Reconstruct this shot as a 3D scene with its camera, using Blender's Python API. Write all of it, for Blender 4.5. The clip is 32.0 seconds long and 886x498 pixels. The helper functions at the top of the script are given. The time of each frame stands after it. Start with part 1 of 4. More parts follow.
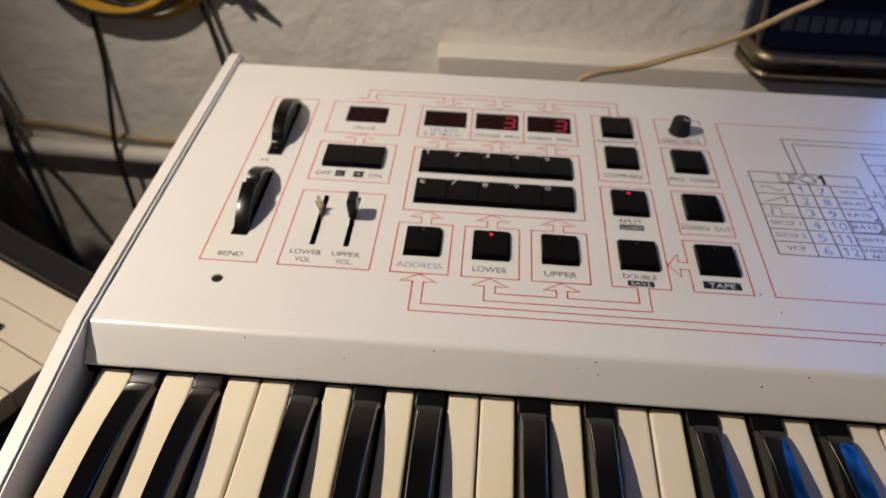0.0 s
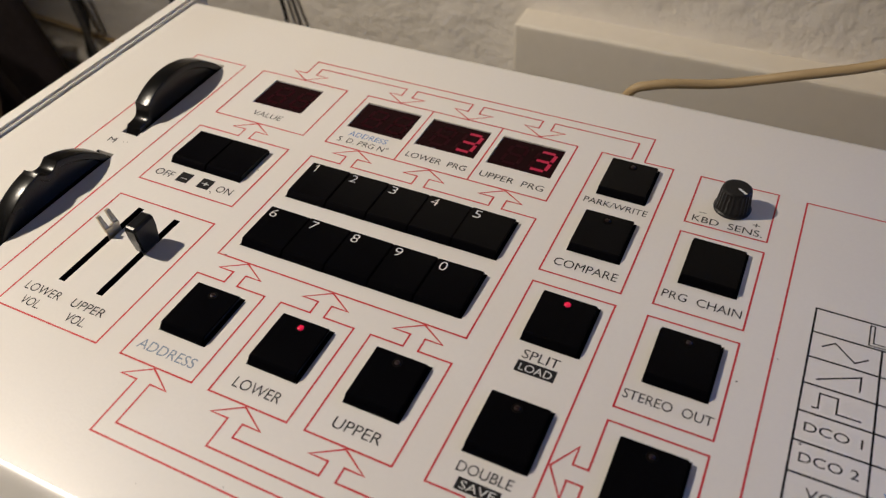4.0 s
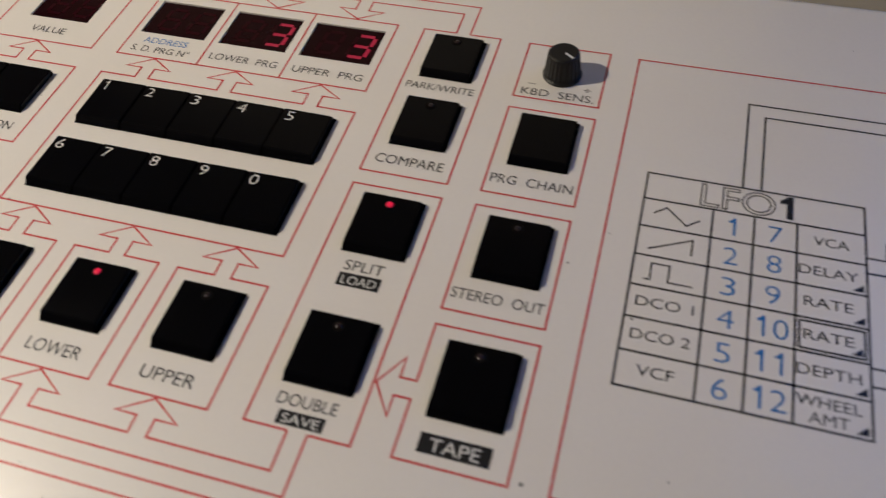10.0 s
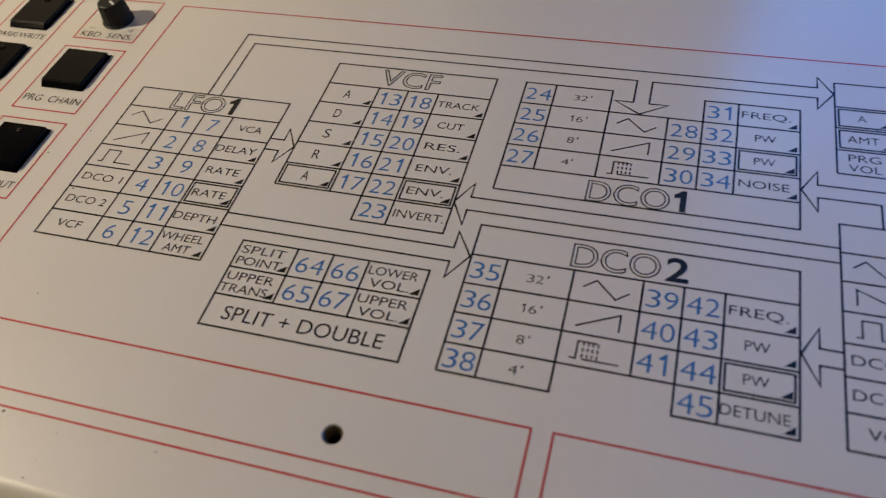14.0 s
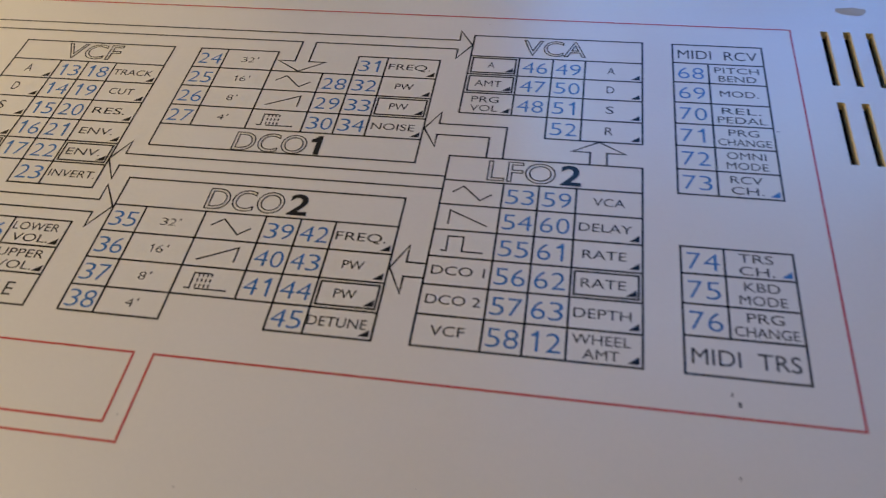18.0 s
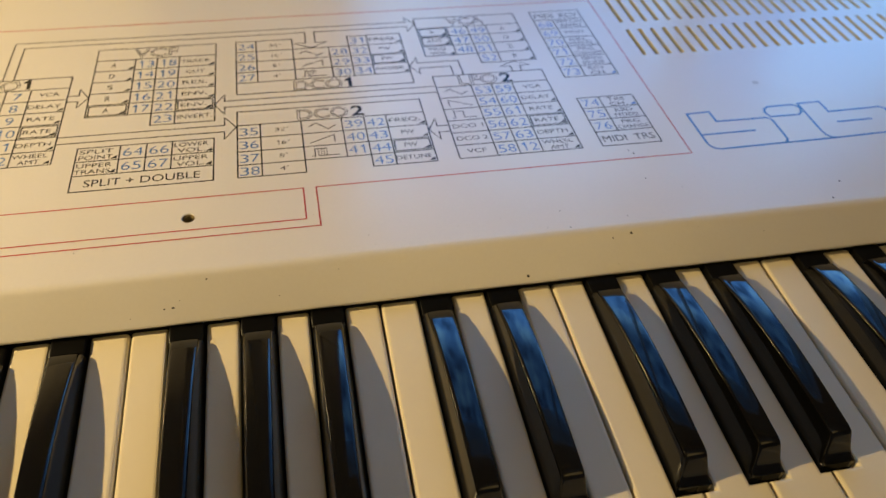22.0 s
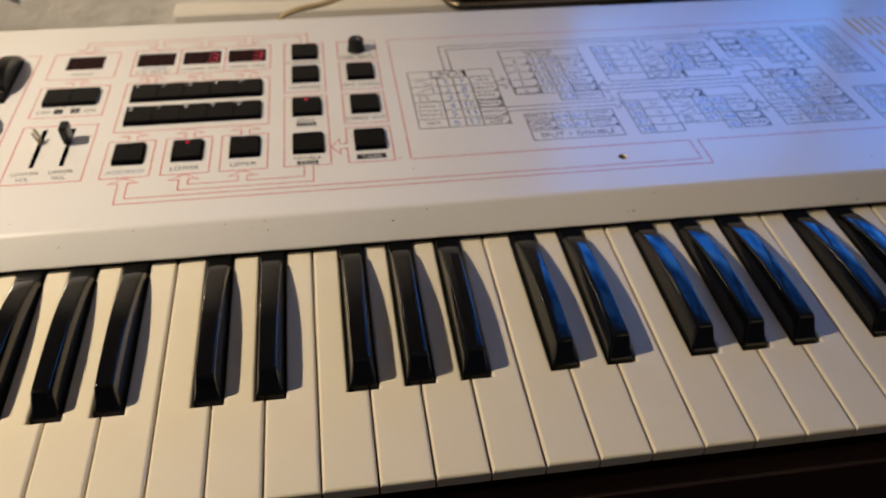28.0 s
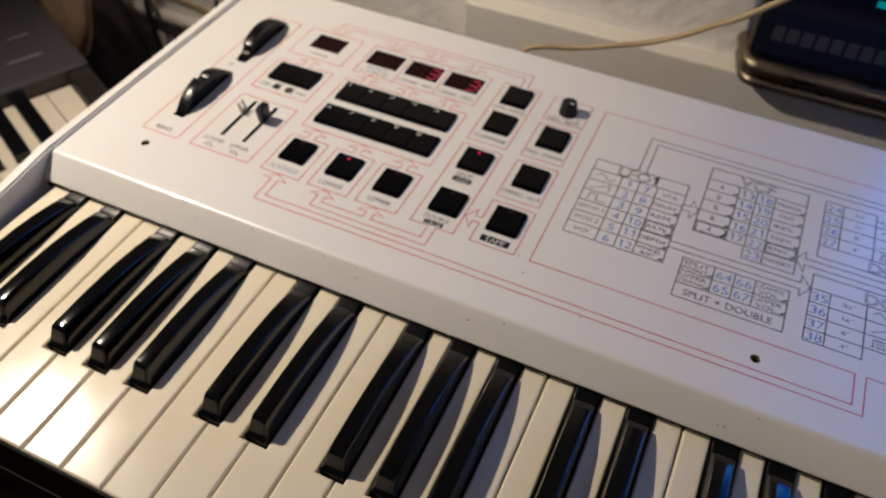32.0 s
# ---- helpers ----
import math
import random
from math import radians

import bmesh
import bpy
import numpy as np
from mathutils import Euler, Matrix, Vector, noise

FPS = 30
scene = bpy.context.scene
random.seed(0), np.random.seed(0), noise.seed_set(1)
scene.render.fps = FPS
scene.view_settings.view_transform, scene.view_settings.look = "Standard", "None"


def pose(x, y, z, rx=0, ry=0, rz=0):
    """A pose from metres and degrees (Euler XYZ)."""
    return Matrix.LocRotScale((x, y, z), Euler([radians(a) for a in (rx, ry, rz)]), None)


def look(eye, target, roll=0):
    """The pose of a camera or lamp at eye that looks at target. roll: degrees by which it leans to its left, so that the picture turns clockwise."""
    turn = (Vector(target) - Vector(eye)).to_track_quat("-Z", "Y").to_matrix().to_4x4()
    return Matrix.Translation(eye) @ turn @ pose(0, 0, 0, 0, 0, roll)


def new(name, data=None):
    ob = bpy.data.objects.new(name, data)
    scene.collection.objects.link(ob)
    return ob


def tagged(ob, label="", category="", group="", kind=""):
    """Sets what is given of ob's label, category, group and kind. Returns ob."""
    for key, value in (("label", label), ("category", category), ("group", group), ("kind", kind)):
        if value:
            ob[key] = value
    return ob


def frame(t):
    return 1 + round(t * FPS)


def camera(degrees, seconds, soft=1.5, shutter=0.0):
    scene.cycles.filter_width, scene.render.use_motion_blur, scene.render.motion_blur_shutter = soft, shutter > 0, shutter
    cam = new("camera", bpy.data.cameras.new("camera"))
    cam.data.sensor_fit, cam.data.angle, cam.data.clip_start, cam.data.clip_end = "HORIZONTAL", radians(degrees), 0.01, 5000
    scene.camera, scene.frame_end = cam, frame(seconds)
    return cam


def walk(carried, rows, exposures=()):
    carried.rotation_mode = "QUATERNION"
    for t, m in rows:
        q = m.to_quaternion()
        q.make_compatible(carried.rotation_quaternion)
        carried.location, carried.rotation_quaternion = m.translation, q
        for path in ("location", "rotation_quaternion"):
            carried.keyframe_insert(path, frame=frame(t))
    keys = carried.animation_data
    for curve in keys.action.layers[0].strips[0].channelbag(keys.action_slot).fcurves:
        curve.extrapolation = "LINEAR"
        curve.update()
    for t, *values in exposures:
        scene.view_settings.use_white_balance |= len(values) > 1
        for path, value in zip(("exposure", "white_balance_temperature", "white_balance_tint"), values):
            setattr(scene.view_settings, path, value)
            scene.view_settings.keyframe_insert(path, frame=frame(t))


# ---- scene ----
# seconds, stops, kelvin, tint
EXPOSURES = [(0.0, 0.06, 5250, 17), (1.0, -0.06, 5250, 16), (2.0, -0.02, 5250, 16), (5.0, 0.02, 5350, 16), (8.0, -0.1, 5400, 19), (9.0, -0.1, 5400, 17), (10.0, -0.12, 5350, 15), (11.0, -0.08, 5500, 14), (13.0, 0.07, 6050, 12), (15.0, 0.2, 6100, 10),
             (18.0, 0.43, 7050, 7), (20.0, 0.66, 7800, 3), (22.0, 0.84, 9100, 3), (24.0, 0.71, 8250, 4), (26.0, 0.49, 6850, 9), (28.5, 0.2, 5500, 16), (32.0, 0.16, 5300, 18)]
cam = camera(58.90, 32.0, soft=1.3, shutter=0.4)
PATH = [
    (0, (0.1642, -0.1919, 1.147), (0.1505, 0.0285, 0.9574), 1.44),
    (0.5, (0.1728, -0.1686, 1.1498), (0.1551, 0.0529, 0.9619), 1.8),
    (1, (0.2074, -0.1037, 1.135), (0.1733, 0.1184, 0.9502), 1.08),
    (1.5, (0.2389, -0.0655, 1.1102), (0.1767, 0.1499, 0.9247), -0.09),
    (2, (0.2675, -0.0389, 1.1035), (0.1834, 0.166, 0.9147), -0.98),
    (2.5, (0.2875, -0.0252, 1.0962), (0.1857, 0.1685, 0.9046), -1.71),
    (4.5, (0.274, -0.0075, 1.0831), (0.1809, 0.1746, 0.8762), -4.06),
    (5, (0.2418, -0.0001, 1.0821), (0.1645, 0.1815, 0.8683), -4.08),
    (5.5, (0.2135, 0.0074, 1.0781), (0.15, 0.1875, 0.8585), -3.95),
    (6, (0.1907, 0.0172, 1.0783), (0.1395, 0.1941, 0.853), -3.14),
    (6.5, (0.1678, 0.0307, 1.0765), (0.1273, 0.2031, 0.8456), -1.88),
    (7, (0.1546, 0.0369, 1.0729), (0.1181, 0.2077, 0.8401), -1.42),
    (7.5, (0.1536, 0.0389, 1.0684), (0.1189, 0.2069, 0.8334), -1.08),
    (8, (0.1664, 0.0379, 1.0678), (0.1285, 0.2051, 0.8327), -1.56),
    (8.5, (0.1893, 0.0342, 1.0676), (0.1472, 0.2006, 0.8326), -2.04),
    (9, (0.2227, 0.0292, 1.0694), (0.1745, 0.1942, 0.8346), -3.01),
    (9.5, (0.2654, 0.0207, 1.07), (0.2115, 0.186, 0.8368), -3.83),
    (10, (0.303, 0.0149, 1.072), (0.2431, 0.1799, 0.8399), -5.01),
    (10.5, (0.3368, 0.0113, 1.0698), (0.2711, 0.176, 0.8392), -6.45),
    (11, (0.3671, 0.0039, 1.0719), (0.2999, 0.1699, 0.8426), -6.59),
    (11.5, (0.3979, -0.0026, 1.0769), (0.3291, 0.1627, 0.8475), -7.35),
    (12, (0.4267, -0.0131, 1.0782), (0.3563, 0.1536, 0.8503), -7.8),
    (12.5, (0.4438, -0.0172, 1.0778), (0.3724, 0.151, 0.8513), -8.14),
    (13, (0.4629, -0.0146, 1.0763), (0.3918, 0.1543, 0.8503), -8.3),
    (13.5, (0.4791, -0.0106, 1.076), (0.4071, 0.1592, 0.8508), -8.85),
    (14, (0.4923, -0.0061, 1.0751), (0.4223, 0.164, 0.8496), -8.77),
    (14.5, (0.5038, -0.0039, 1.0741), (0.4358, 0.1666, 0.8483), -8.78),
    (15, (0.5175, -0.0031, 1.0728), (0.4513, 0.1689, 0.8474), -8.84),
    (15.5, (0.5331, -0.0052, 1.0715), (0.471, 0.168, 0.8462), -8.17),
    (17.5, (0.5668, -0.0049, 1.0669), (0.5217, 0.1731, 0.8412), -5.54),
    (18, (0.5794, -0.0149, 1.0693), (0.5376, 0.1639, 0.8435), -5.45),
    (18.5, (0.5902, -0.0288, 1.0781), (0.553, 0.152, 0.8531), -5.12),
    (19, (0.5905, -0.0491, 1.0787), (0.5602, 0.1366, 0.8566), -4.42),
    (19.5, (0.5826, -0.0758, 1.0911), (0.5617, 0.1138, 0.8714), -3.6),
    (20, (0.5644, -0.1166, 1.1002), (0.5559, 0.0796, 0.8855), -2.30),
    (20.5, (0.5544, -0.1414, 1.1115), (0.5606, 0.0556, 0.8973), -0.55),
    (21, (0.5335, -0.1526, 1.1161), (0.5518, 0.0455, 0.9037), 0.87),
    (21.5, (0.4965, -0.1687, 1.1203), (0.5294, 0.0310, 0.9113), 2.13),
    (22, (0.4739, -0.1856, 1.1166), (0.5222, 0.0174, 0.9139), 3.33),
    (22.5, (0.4509, -0.2048, 1.1200), (0.5088, 0.0009, 0.9227), 4.03),
    (23, (0.4191, -0.2066, 1.1294), (0.4889, -0.0022, 0.9344), 5.11),
    (23.5, (0.3919, -0.2096, 1.1341), (0.4642, -0.0033, 0.9421), 4.87),
    (24, (0.3662, -0.2130, 1.1324), (0.4418, -0.0060, 0.9423), 4.95),
    (24.5, (0.3463, -0.2230, 1.1277), (0.4218, -0.0138, 0.9399), 4.84),
    (25, (0.3276, -0.2308, 1.1232), (0.4001, -0.0202, 0.9360), 4.60),
    (25.5, (0.3089, -0.2318, 1.1251), (0.3756, -0.0201, 0.9369), 4.29),
    (26, (0.2893, -0.2351, 1.1201), (0.3521, -0.0210, 0.9333), 3.92),
    (26.5, (0.2794, -0.2413, 1.1293), (0.3363, -0.0289, 0.9387), 3.39),
    (28.5, (0.2528, -0.3128, 1.1815), (0.281, -0.0988, 0.9863), 1.83),
    (29, (0.2655, -0.3131, 1.194), (0.2822, -0.1007, 0.9958), 2.09),
    (29.5, (0.2873, -0.3124, 1.2124), (0.2863, -0.1011, 1.0125), 2.38),
    (30, (0.3203, -0.302, 1.2198), (0.2987, -0.0956, 1.0156), 2.53),
    (30.5, (0.3435, -0.2829, 1.2277), (0.306, -0.0837, 1.0187), 3.0),
    (31, (0.3593, -0.2588, 1.2282), (0.3063, -0.0657, 1.0172), 2.7),
    (31.5, (0.3676, -0.2342, 1.2272), (0.3011, -0.0459, 1.0155), 2.49),
    (32, (0.371, -0.2131, 1.2247), (0.2935, -0.0311, 1.0112), 2.15),
]
walk(cam, [(t, look(eye, target, roll)) for t, eye, target, roll in PATH],
     exposures=EXPOSURES)

cam.data.dof.use_dof, cam.data.dof.focus_distance, cam.data.dof.aperture_fstop = True, 0.27, 14.0

# ---- light ----
U = 0.00097          # one layout unit, in metres
TOP = 0.90           # height of the instrument's top panel
world = bpy.data.worlds.new("dim_room_world")
scene.world = world
world.use_nodes = True
sky = world.node_tree.nodes.new("ShaderNodeTexSky")
sky.sky_type, sky.sun_disc = "NISHITA", False
sky.sun_elevation, sky.sun_rotation = radians(14), radians(40)
world.node_tree.nodes["Background"].inputs["Strength"].default_value = 0.05
world.node_tree.links.new(sky.outputs["Color"], world.node_tree.nodes["Background"].inputs["Color"])


def lamp(name, kind, m, watts, colour, size):
    data = bpy.data.lights.new(name, kind)
    data.energy, data.color = watts, colour
    if kind == "AREA":
        data.shape, data.size, data.size_y = "RECTANGLE", size[0], size[1]
    else:
        data.shadow_soft_size = size
    ob = new(name, data)
    ob.matrix_world = m
    return ob


desk = lamp("desk_lamp_light", "SPOT", look((-0.26, 0.045, TOP + 0.50), (0.10, 0.12, TOP)), 19.0, (1.0, 0.79, 0.49), 0.012)
desk.data.spot_size, desk.data.spot_blend = radians(102), 1.0
# added warm fill with no visible source, placed to lift the right-hand keys
lamp("added_fill_light", "POINT", pose(0.76, -0.46, TOP + 0.55), 1.2, (1.0, 0.74, 0.36), 0.25)

# ---- materials ----
MATS = {}


def material(name, colour, rough=0.5, metal=0.0, grain=0.0, scale=200.0, bump=0.0, spec=0.5,
             emit=None, power=0.0, rough_var=0.0, stain=0.0, stain_scale=9.0, coat=0.0, coat_rough=0.33, coat_ior=1.5, random=0.0):
    """A procedural surface: base colour with fine grain, broad stains, uneven gloss and relief."""
    m = bpy.data.materials.new(name)
    m.use_nodes = True
    nt = m.node_tree
    b = nt.nodes["Principled BSDF"]
    b.inputs["Roughness"].default_value, b.inputs["Metallic"].default_value = rough, metal
    b.inputs["Specular IOR Level"].default_value = spec
    b.inputs["Coat Weight"].default_value, b.inputs["Coat Roughness"].default_value = coat, coat_rough
    b.inputs["Coat IOR"].default_value = coat_ior
    b.inputs["Base Color"].default_value = (*colour, 1)
    pos = nt.nodes.new("ShaderNodeTexCoord").outputs["Object"]

    def noise_tex(sc, detail=3.0):
        n = nt.nodes.new("ShaderNodeTexNoise")
        n.inputs["Scale"].default_value, n.inputs["Detail"].default_value = sc, detail
        nt.links.new(pos, n.inputs["Vector"])
        return n.outputs["Fac"]

    def ramp(fac, lo, hi, a=0.0, z=1.0):
        r = nt.nodes.new("ShaderNodeMapRange")
        r.inputs["From Min"].default_value, r.inputs["From Max"].default_value = lo, hi
        r.inputs["To Min"].default_value, r.inputs["To Max"].default_value = a, z
        nt.links.new(fac, r.inputs["Value"])
        return r.outputs["Result"]

    def mixed(fac, base, other, amount=1.0):
        x = nt.nodes.new("ShaderNodeMix")
        x.data_type = "RGBA"
        if amount != 1.0:
            k = nt.nodes.new("ShaderNodeMath")
            k.operation = "MULTIPLY"
            k.inputs[1].default_value = amount
            nt.links.new(fac, k.inputs[0])
            fac = k.outputs[0]
        nt.links.new(fac, x.inputs["Factor"])
        if isinstance(base, tuple):
            x.inputs["A"].default_value = (*base, 1)
        else:
            nt.links.new(base, x.inputs["A"])
        x.inputs["B"].default_value = (*other, 1)
        return x.outputs["Result"]

    col = colour
    if grain:
        col = mixed(noise_tex(scale, 4.0), col, tuple(c * (1 - grain) for c in colour))
    if stain:
        col = mixed(ramp(noise_tex(stain_scale, 5.0), 0.45, 0.75), col, tuple(c * k for c, k in zip(colour, (0.9, 0.84, 0.72))), stain)
    if random:
        info = nt.nodes.new("ShaderNodeObjectInfo").outputs["Random"]
        col = mixed(info, col, tuple(c * (1 - random) for c in colour))
    if not isinstance(col, tuple):
        nt.links.new(col, b.inputs["Base Color"])
    if rough_var:
        nt.links.new(ramp(noise_tex(30.0, 5.0), 0.3, 0.7, max(0.02, rough - rough_var), rough + rough_var), b.inputs["Roughness"])
    if bump:
        n = nt.nodes.new("ShaderNodeBump")
        n.inputs["Strength"].default_value, n.inputs["Distance"].default_value = bump, 0.0004
        nt.links.new(noise_tex(scale * 1.5, 2.0), n.inputs["Height"])
        nt.links.new(n.outputs["Normal"], b.inputs["Normal"])
    if emit:
        b.inputs["Emission Color"].default_value, b.inputs["Emission Strength"].default_value = (*emit, 1), power
    MATS[name] = m
    return m


PAINT = material("white_enamel_panel", (0.78, 0.76, 0.73), 0.46, grain=0.05, scale=700, bump=0.09, stain=0.22, stain_scale=16, coat=1.0, coat_rough=0.22, coat_ior=1.7)
CHEEK = material("white_side_paint", (0.72, 0.70, 0.67), 0.42, grain=0.06, scale=500, bump=0.08, stain=0.5, stain_scale=20, rough_var=0.06)
RED = material("red_print", (0.56, 0.022, 0.026), 0.45, grain=0.15, scale=700, coat=0.4, coat_rough=0.22, coat_ior=1.7)
BLACK_INK = material("black_print", (0.012, 0.012, 0.014), 0.5, grain=0.2, scale=700, spec=0.2, coat=0.4, coat_rough=0.22, coat_ior=1.7)
GREY_INK = material("dark_grey_print", (0.03, 0.03, 0.034), 0.5, grain=0.25, scale=900, spec=0.2, coat=0.4, coat_rough=0.22, coat_ior=1.7)
BLUE = material("blue_print", (0.04, 0.19, 0.54), 0.45, grain=0.15, scale=700, coat=0.4, coat_rough=0.22, coat_ior=1.7)
FADED = material("faded_blue_grey_print", (0.22, 0.29, 0.40), 0.5, grain=0.25, scale=1500, coat=0.4, coat_rough=0.22, coat_ior=1.7)
LOGO_BLUE = material("logo_blue_print", (0.025, 0.20, 0.55), 0.4, grain=0.1, scale=700, coat=0.4, coat_rough=0.22, coat_ior=1.7)
SMUDGE = material("rubbed_grey_mark", (0.58, 0.56, 0.52), 0.6, grain=0.3, scale=260, stain=0.6, stain_scale=120)
WHITE_INK = material("white_print", (0.72, 0.72, 0.70), 0.5, grain=0.15, scale=900)
BUTTON = material("black_button_plastic", (0.002, 0.002, 0.003), 0.2, grain=0.3, scale=1200, bump=0.03, rough_var=0.05, spec=0.13)
WHEEL = material("black_wheel_plastic", (0.004, 0.004, 0.004), 0.25, grain=0.3, scale=700, bump=0.05, rough_var=0.05, spec=0.3)
KNOB = material("charcoal_knob_plastic", (0.010, 0.010, 0.011), 0.42, grain=0.3, scale=900, bump=0.15, spec=0.3)
SLIDER = material("charcoal_slider_plastic", (0.010, 0.0105, 0.012), 0.3, spec=0.3, grain=0.3, scale=900, bump=0.1)
METAL = material("worn_steel", (0.60, 0.53, 0.38), 0.36, metal=0.85, grain=0.3, scale=800, rough_var=0.1)
SCREW = material("hole_rim_steel", (0.75, 0.72, 0.68), 0.4, metal=0.5, grain=0.3, scale=1500)
# near-black with little gloss: shade inside holes and case put into the colour
VOID = material("dark_inside_shade", (0.004, 0.004, 0.004), 0.8, grain=0.3, scale=300, spec=0.05)
BRASS_EDGE = material("raw_slot_edge", (0.80, 0.70, 0.46), 0.5, grain=0.3, scale=900)
LED_OFF = material("unlit_red_lens", (0.014, 0.006, 0.006), 0.2, grain=0.1, scale=900)
LED_ON = material("lit_red_lens", (0.5, 0.01, 0.02), 0.25, emit=(1.0, 0.008, 0.07), power=0.4)
WINDOW_RED = material("dark_red_display_window", (0.012, 0.0012, 0.003), 0.12, grain=0.2, scale=600, spec=0.06)
SEG_ON = material("lit_segment", (0.2, 0.004, 0.01), 0.3, emit=(1.0, 0.006, 0.10), power=0.19)
SEG_OFF = material("unlit_segment", (0.021, 0.0016, 0.0045), 0.3, grain=0.1, scale=600, spec=0.05)
IVORY = material("cream_key_plastic", (0.79, 0.71, 0.54), 0.2, spec=0.28, grain=0.03, scale=400, stain=0.4, stain_scale=22, rough_var=0.05, random=0.05)
EBONY = material("black_key_plastic", (0.003, 0.003, 0.0035), 0.08, grain=0.3, scale=600, rough_var=0.03, bump=0.012, spec=0.5)
STEP = material("matte_black_key_step", (0.006, 0.006, 0.006), 0.3, grain=0.4, scale=500, bump=0.1, spec=0.15)
SLIP = material("dark_brown_key_slip", (0.045, 0.016, 0.008), 0.5, grain=0.5, scale=120, bump=0.2)
PLASTER = material("rough_white_plaster", (0.86, 0.82, 0.76), 0.85, grain=0.12, scale=60, bump=0.0, stain=0.5, stain_scale=4)
BOARD = material("painted_boxing", (0.80, 0.75, 0.66), 0.6, grain=0.10, scale=90, bump=0.3, stain=0.4, stain_scale=8)
DARKWOOD = material("dark_stained_wood", (0.045, 0.024, 0.012), 0.5, grain=0.5, scale=40, bump=0.3, rough_var=0.1)
FLOOR = material("brown_floor_boards", (0.10, 0.065, 0.045), 0.5, grain=0.4, scale=20, bump=0.2)
CABLE = material("black_rubber_cable", (0.015, 0.014, 0.014), 0.5, grain=0.3, scale=300)
GREYCABLE = material("grey_cable", (0.10, 0.095, 0.09), 0.55, grain=0.3, scale=300)
CREAMCABLE = material("cream_cable", (0.42, 0.31, 0.16), 0.5, grain=0.15, scale=300)
YELLOW = material("yellow_cable", (0.62, 0.36, 0.01), 0.4, grain=0.2, scale=200)
CHROME = material("worn_bronze", (0.32, 0.26, 0.18), 0.34, metal=1.0, grain=0.4, scale=150, rough_var=0.12)
CASE = material("black_device_case", (0.014, 0.012, 0.011), 0.4, grain=0.3, scale=400, bump=0.1)
SCREEN = material("dark_blue_screen", (0.002, 0.002, 0.004), 0.08, grain=0.2, scale=60, spec=0.3, emit=(0.02, 0.03, 0.10), power=0.012)
SCREEN_KEY = material("screen_key_picture", (0.015, 0.014, 0.015), 0.10, emit=(0.22, 0.20, 0.20), power=0.022)
SCREEN_TEAL = material("screen_teal_picture", (0.01, 0.05, 0.05), 0.10, emit=(0.02, 0.40, 0.34), power=0.4)
SLATE = material("charcoal_synth_panel", (0.042, 0.037, 0.042), 0.45, grain=0.2, scale=300, bump=0.1)
PALEKEY = material("pale_key_plastic", (0.62, 0.55, 0.44), 0.35, grain=0.06, scale=200, stain=0.3)
CLOTH = material("dark_cloth_bag", (0.045, 0.033, 0.034), 0.9, grain=0.5, scale=200, bump=0.6)
TAN = material("tan_cloth_lining", (0.30, 0.19, 0.11), 0.9, grain=0.35, scale=120, bump=0.5, stain=0.6, stain_scale=14)
GREYINK = material("grey_panel_print", (0.20, 0.20, 0.20), 0.5, grain=0.3, scale=500)
THREAD = material("dull_screw_thread", (0.24, 0.19, 0.11), 0.36, metal=0.9, grain=0.3, scale=900)
FRAME = material("window_frame_paint", (0.70, 0.68, 0.64), 0.5, grain=0.06, scale=60)

# plaster gets broad lumpy relief of its own
_pn = PLASTER.node_tree
_bn = _pn.nodes.new("ShaderNodeBump")
_bn.inputs["Strength"].default_value, _bn.inputs["Distance"].default_value = 0.8, 0.006
_nn = _pn.nodes.new("ShaderNodeTexNoise")
_nn.inputs["Scale"].default_value, _nn.inputs["Detail"].default_value, _nn.inputs["Roughness"].default_value = 30.0, 5.0, 0.6
_tc = _pn.nodes.new("ShaderNodeTexCoord")
_pn.links.new(_tc.outputs["Object"], _nn.inputs["Vector"])
_pn.links.new(_nn.outputs["Fac"], _bn.inputs["Height"])
_pn.links.new(_bn.outputs["Normal"], _pn.nodes["Principled BSDF"].inputs["Normal"])

# sky seen in the window: evening blue with cloud, dim towards the bottom
SKY = bpy.data.materials.new("evening_sky_backdrop")
SKY.use_nodes = True
_sn = SKY.node_tree
_sb = _sn.nodes["Principled BSDF"]
_sb.inputs["Base Color"].default_value, _sb.inputs["Roughness"].default_value = (0, 0, 0, 1), 1.0
_st = _sn.nodes.new("ShaderNodeTexCoord")
_sx = _sn.nodes.new("ShaderNodeTexNoise")
_sx.inputs["Scale"].default_value, _sx.inputs["Detail"].default_value, _sx.inputs["Roughness"].default_value = 9.0, 7.0, 0.62
_sn.links.new(_st.outputs["Object"], _sx.inputs["Vector"])
_sr = _sn.nodes.new("ShaderNodeValToRGB")
_sr.color_ramp.elements[0].position, _sr.color_ramp.elements[0].color = 0.36, (0.007, 0.042, 0.17, 1)
_sr.color_ramp.elements[1].position, _sr.color_ramp.elements[1].color = 0.66, (0.14, 0.47, 1.1, 1)
_se = _sr.color_ramp.elements.new(0.50)
_se.color = (0.04, 0.22, 0.78, 1)
_sn.links.new(_sx.outputs["Fac"], _sr.inputs["Fac"])
_sn.links.new(_sr.outputs["Color"], _sb.inputs["Emission Color"])
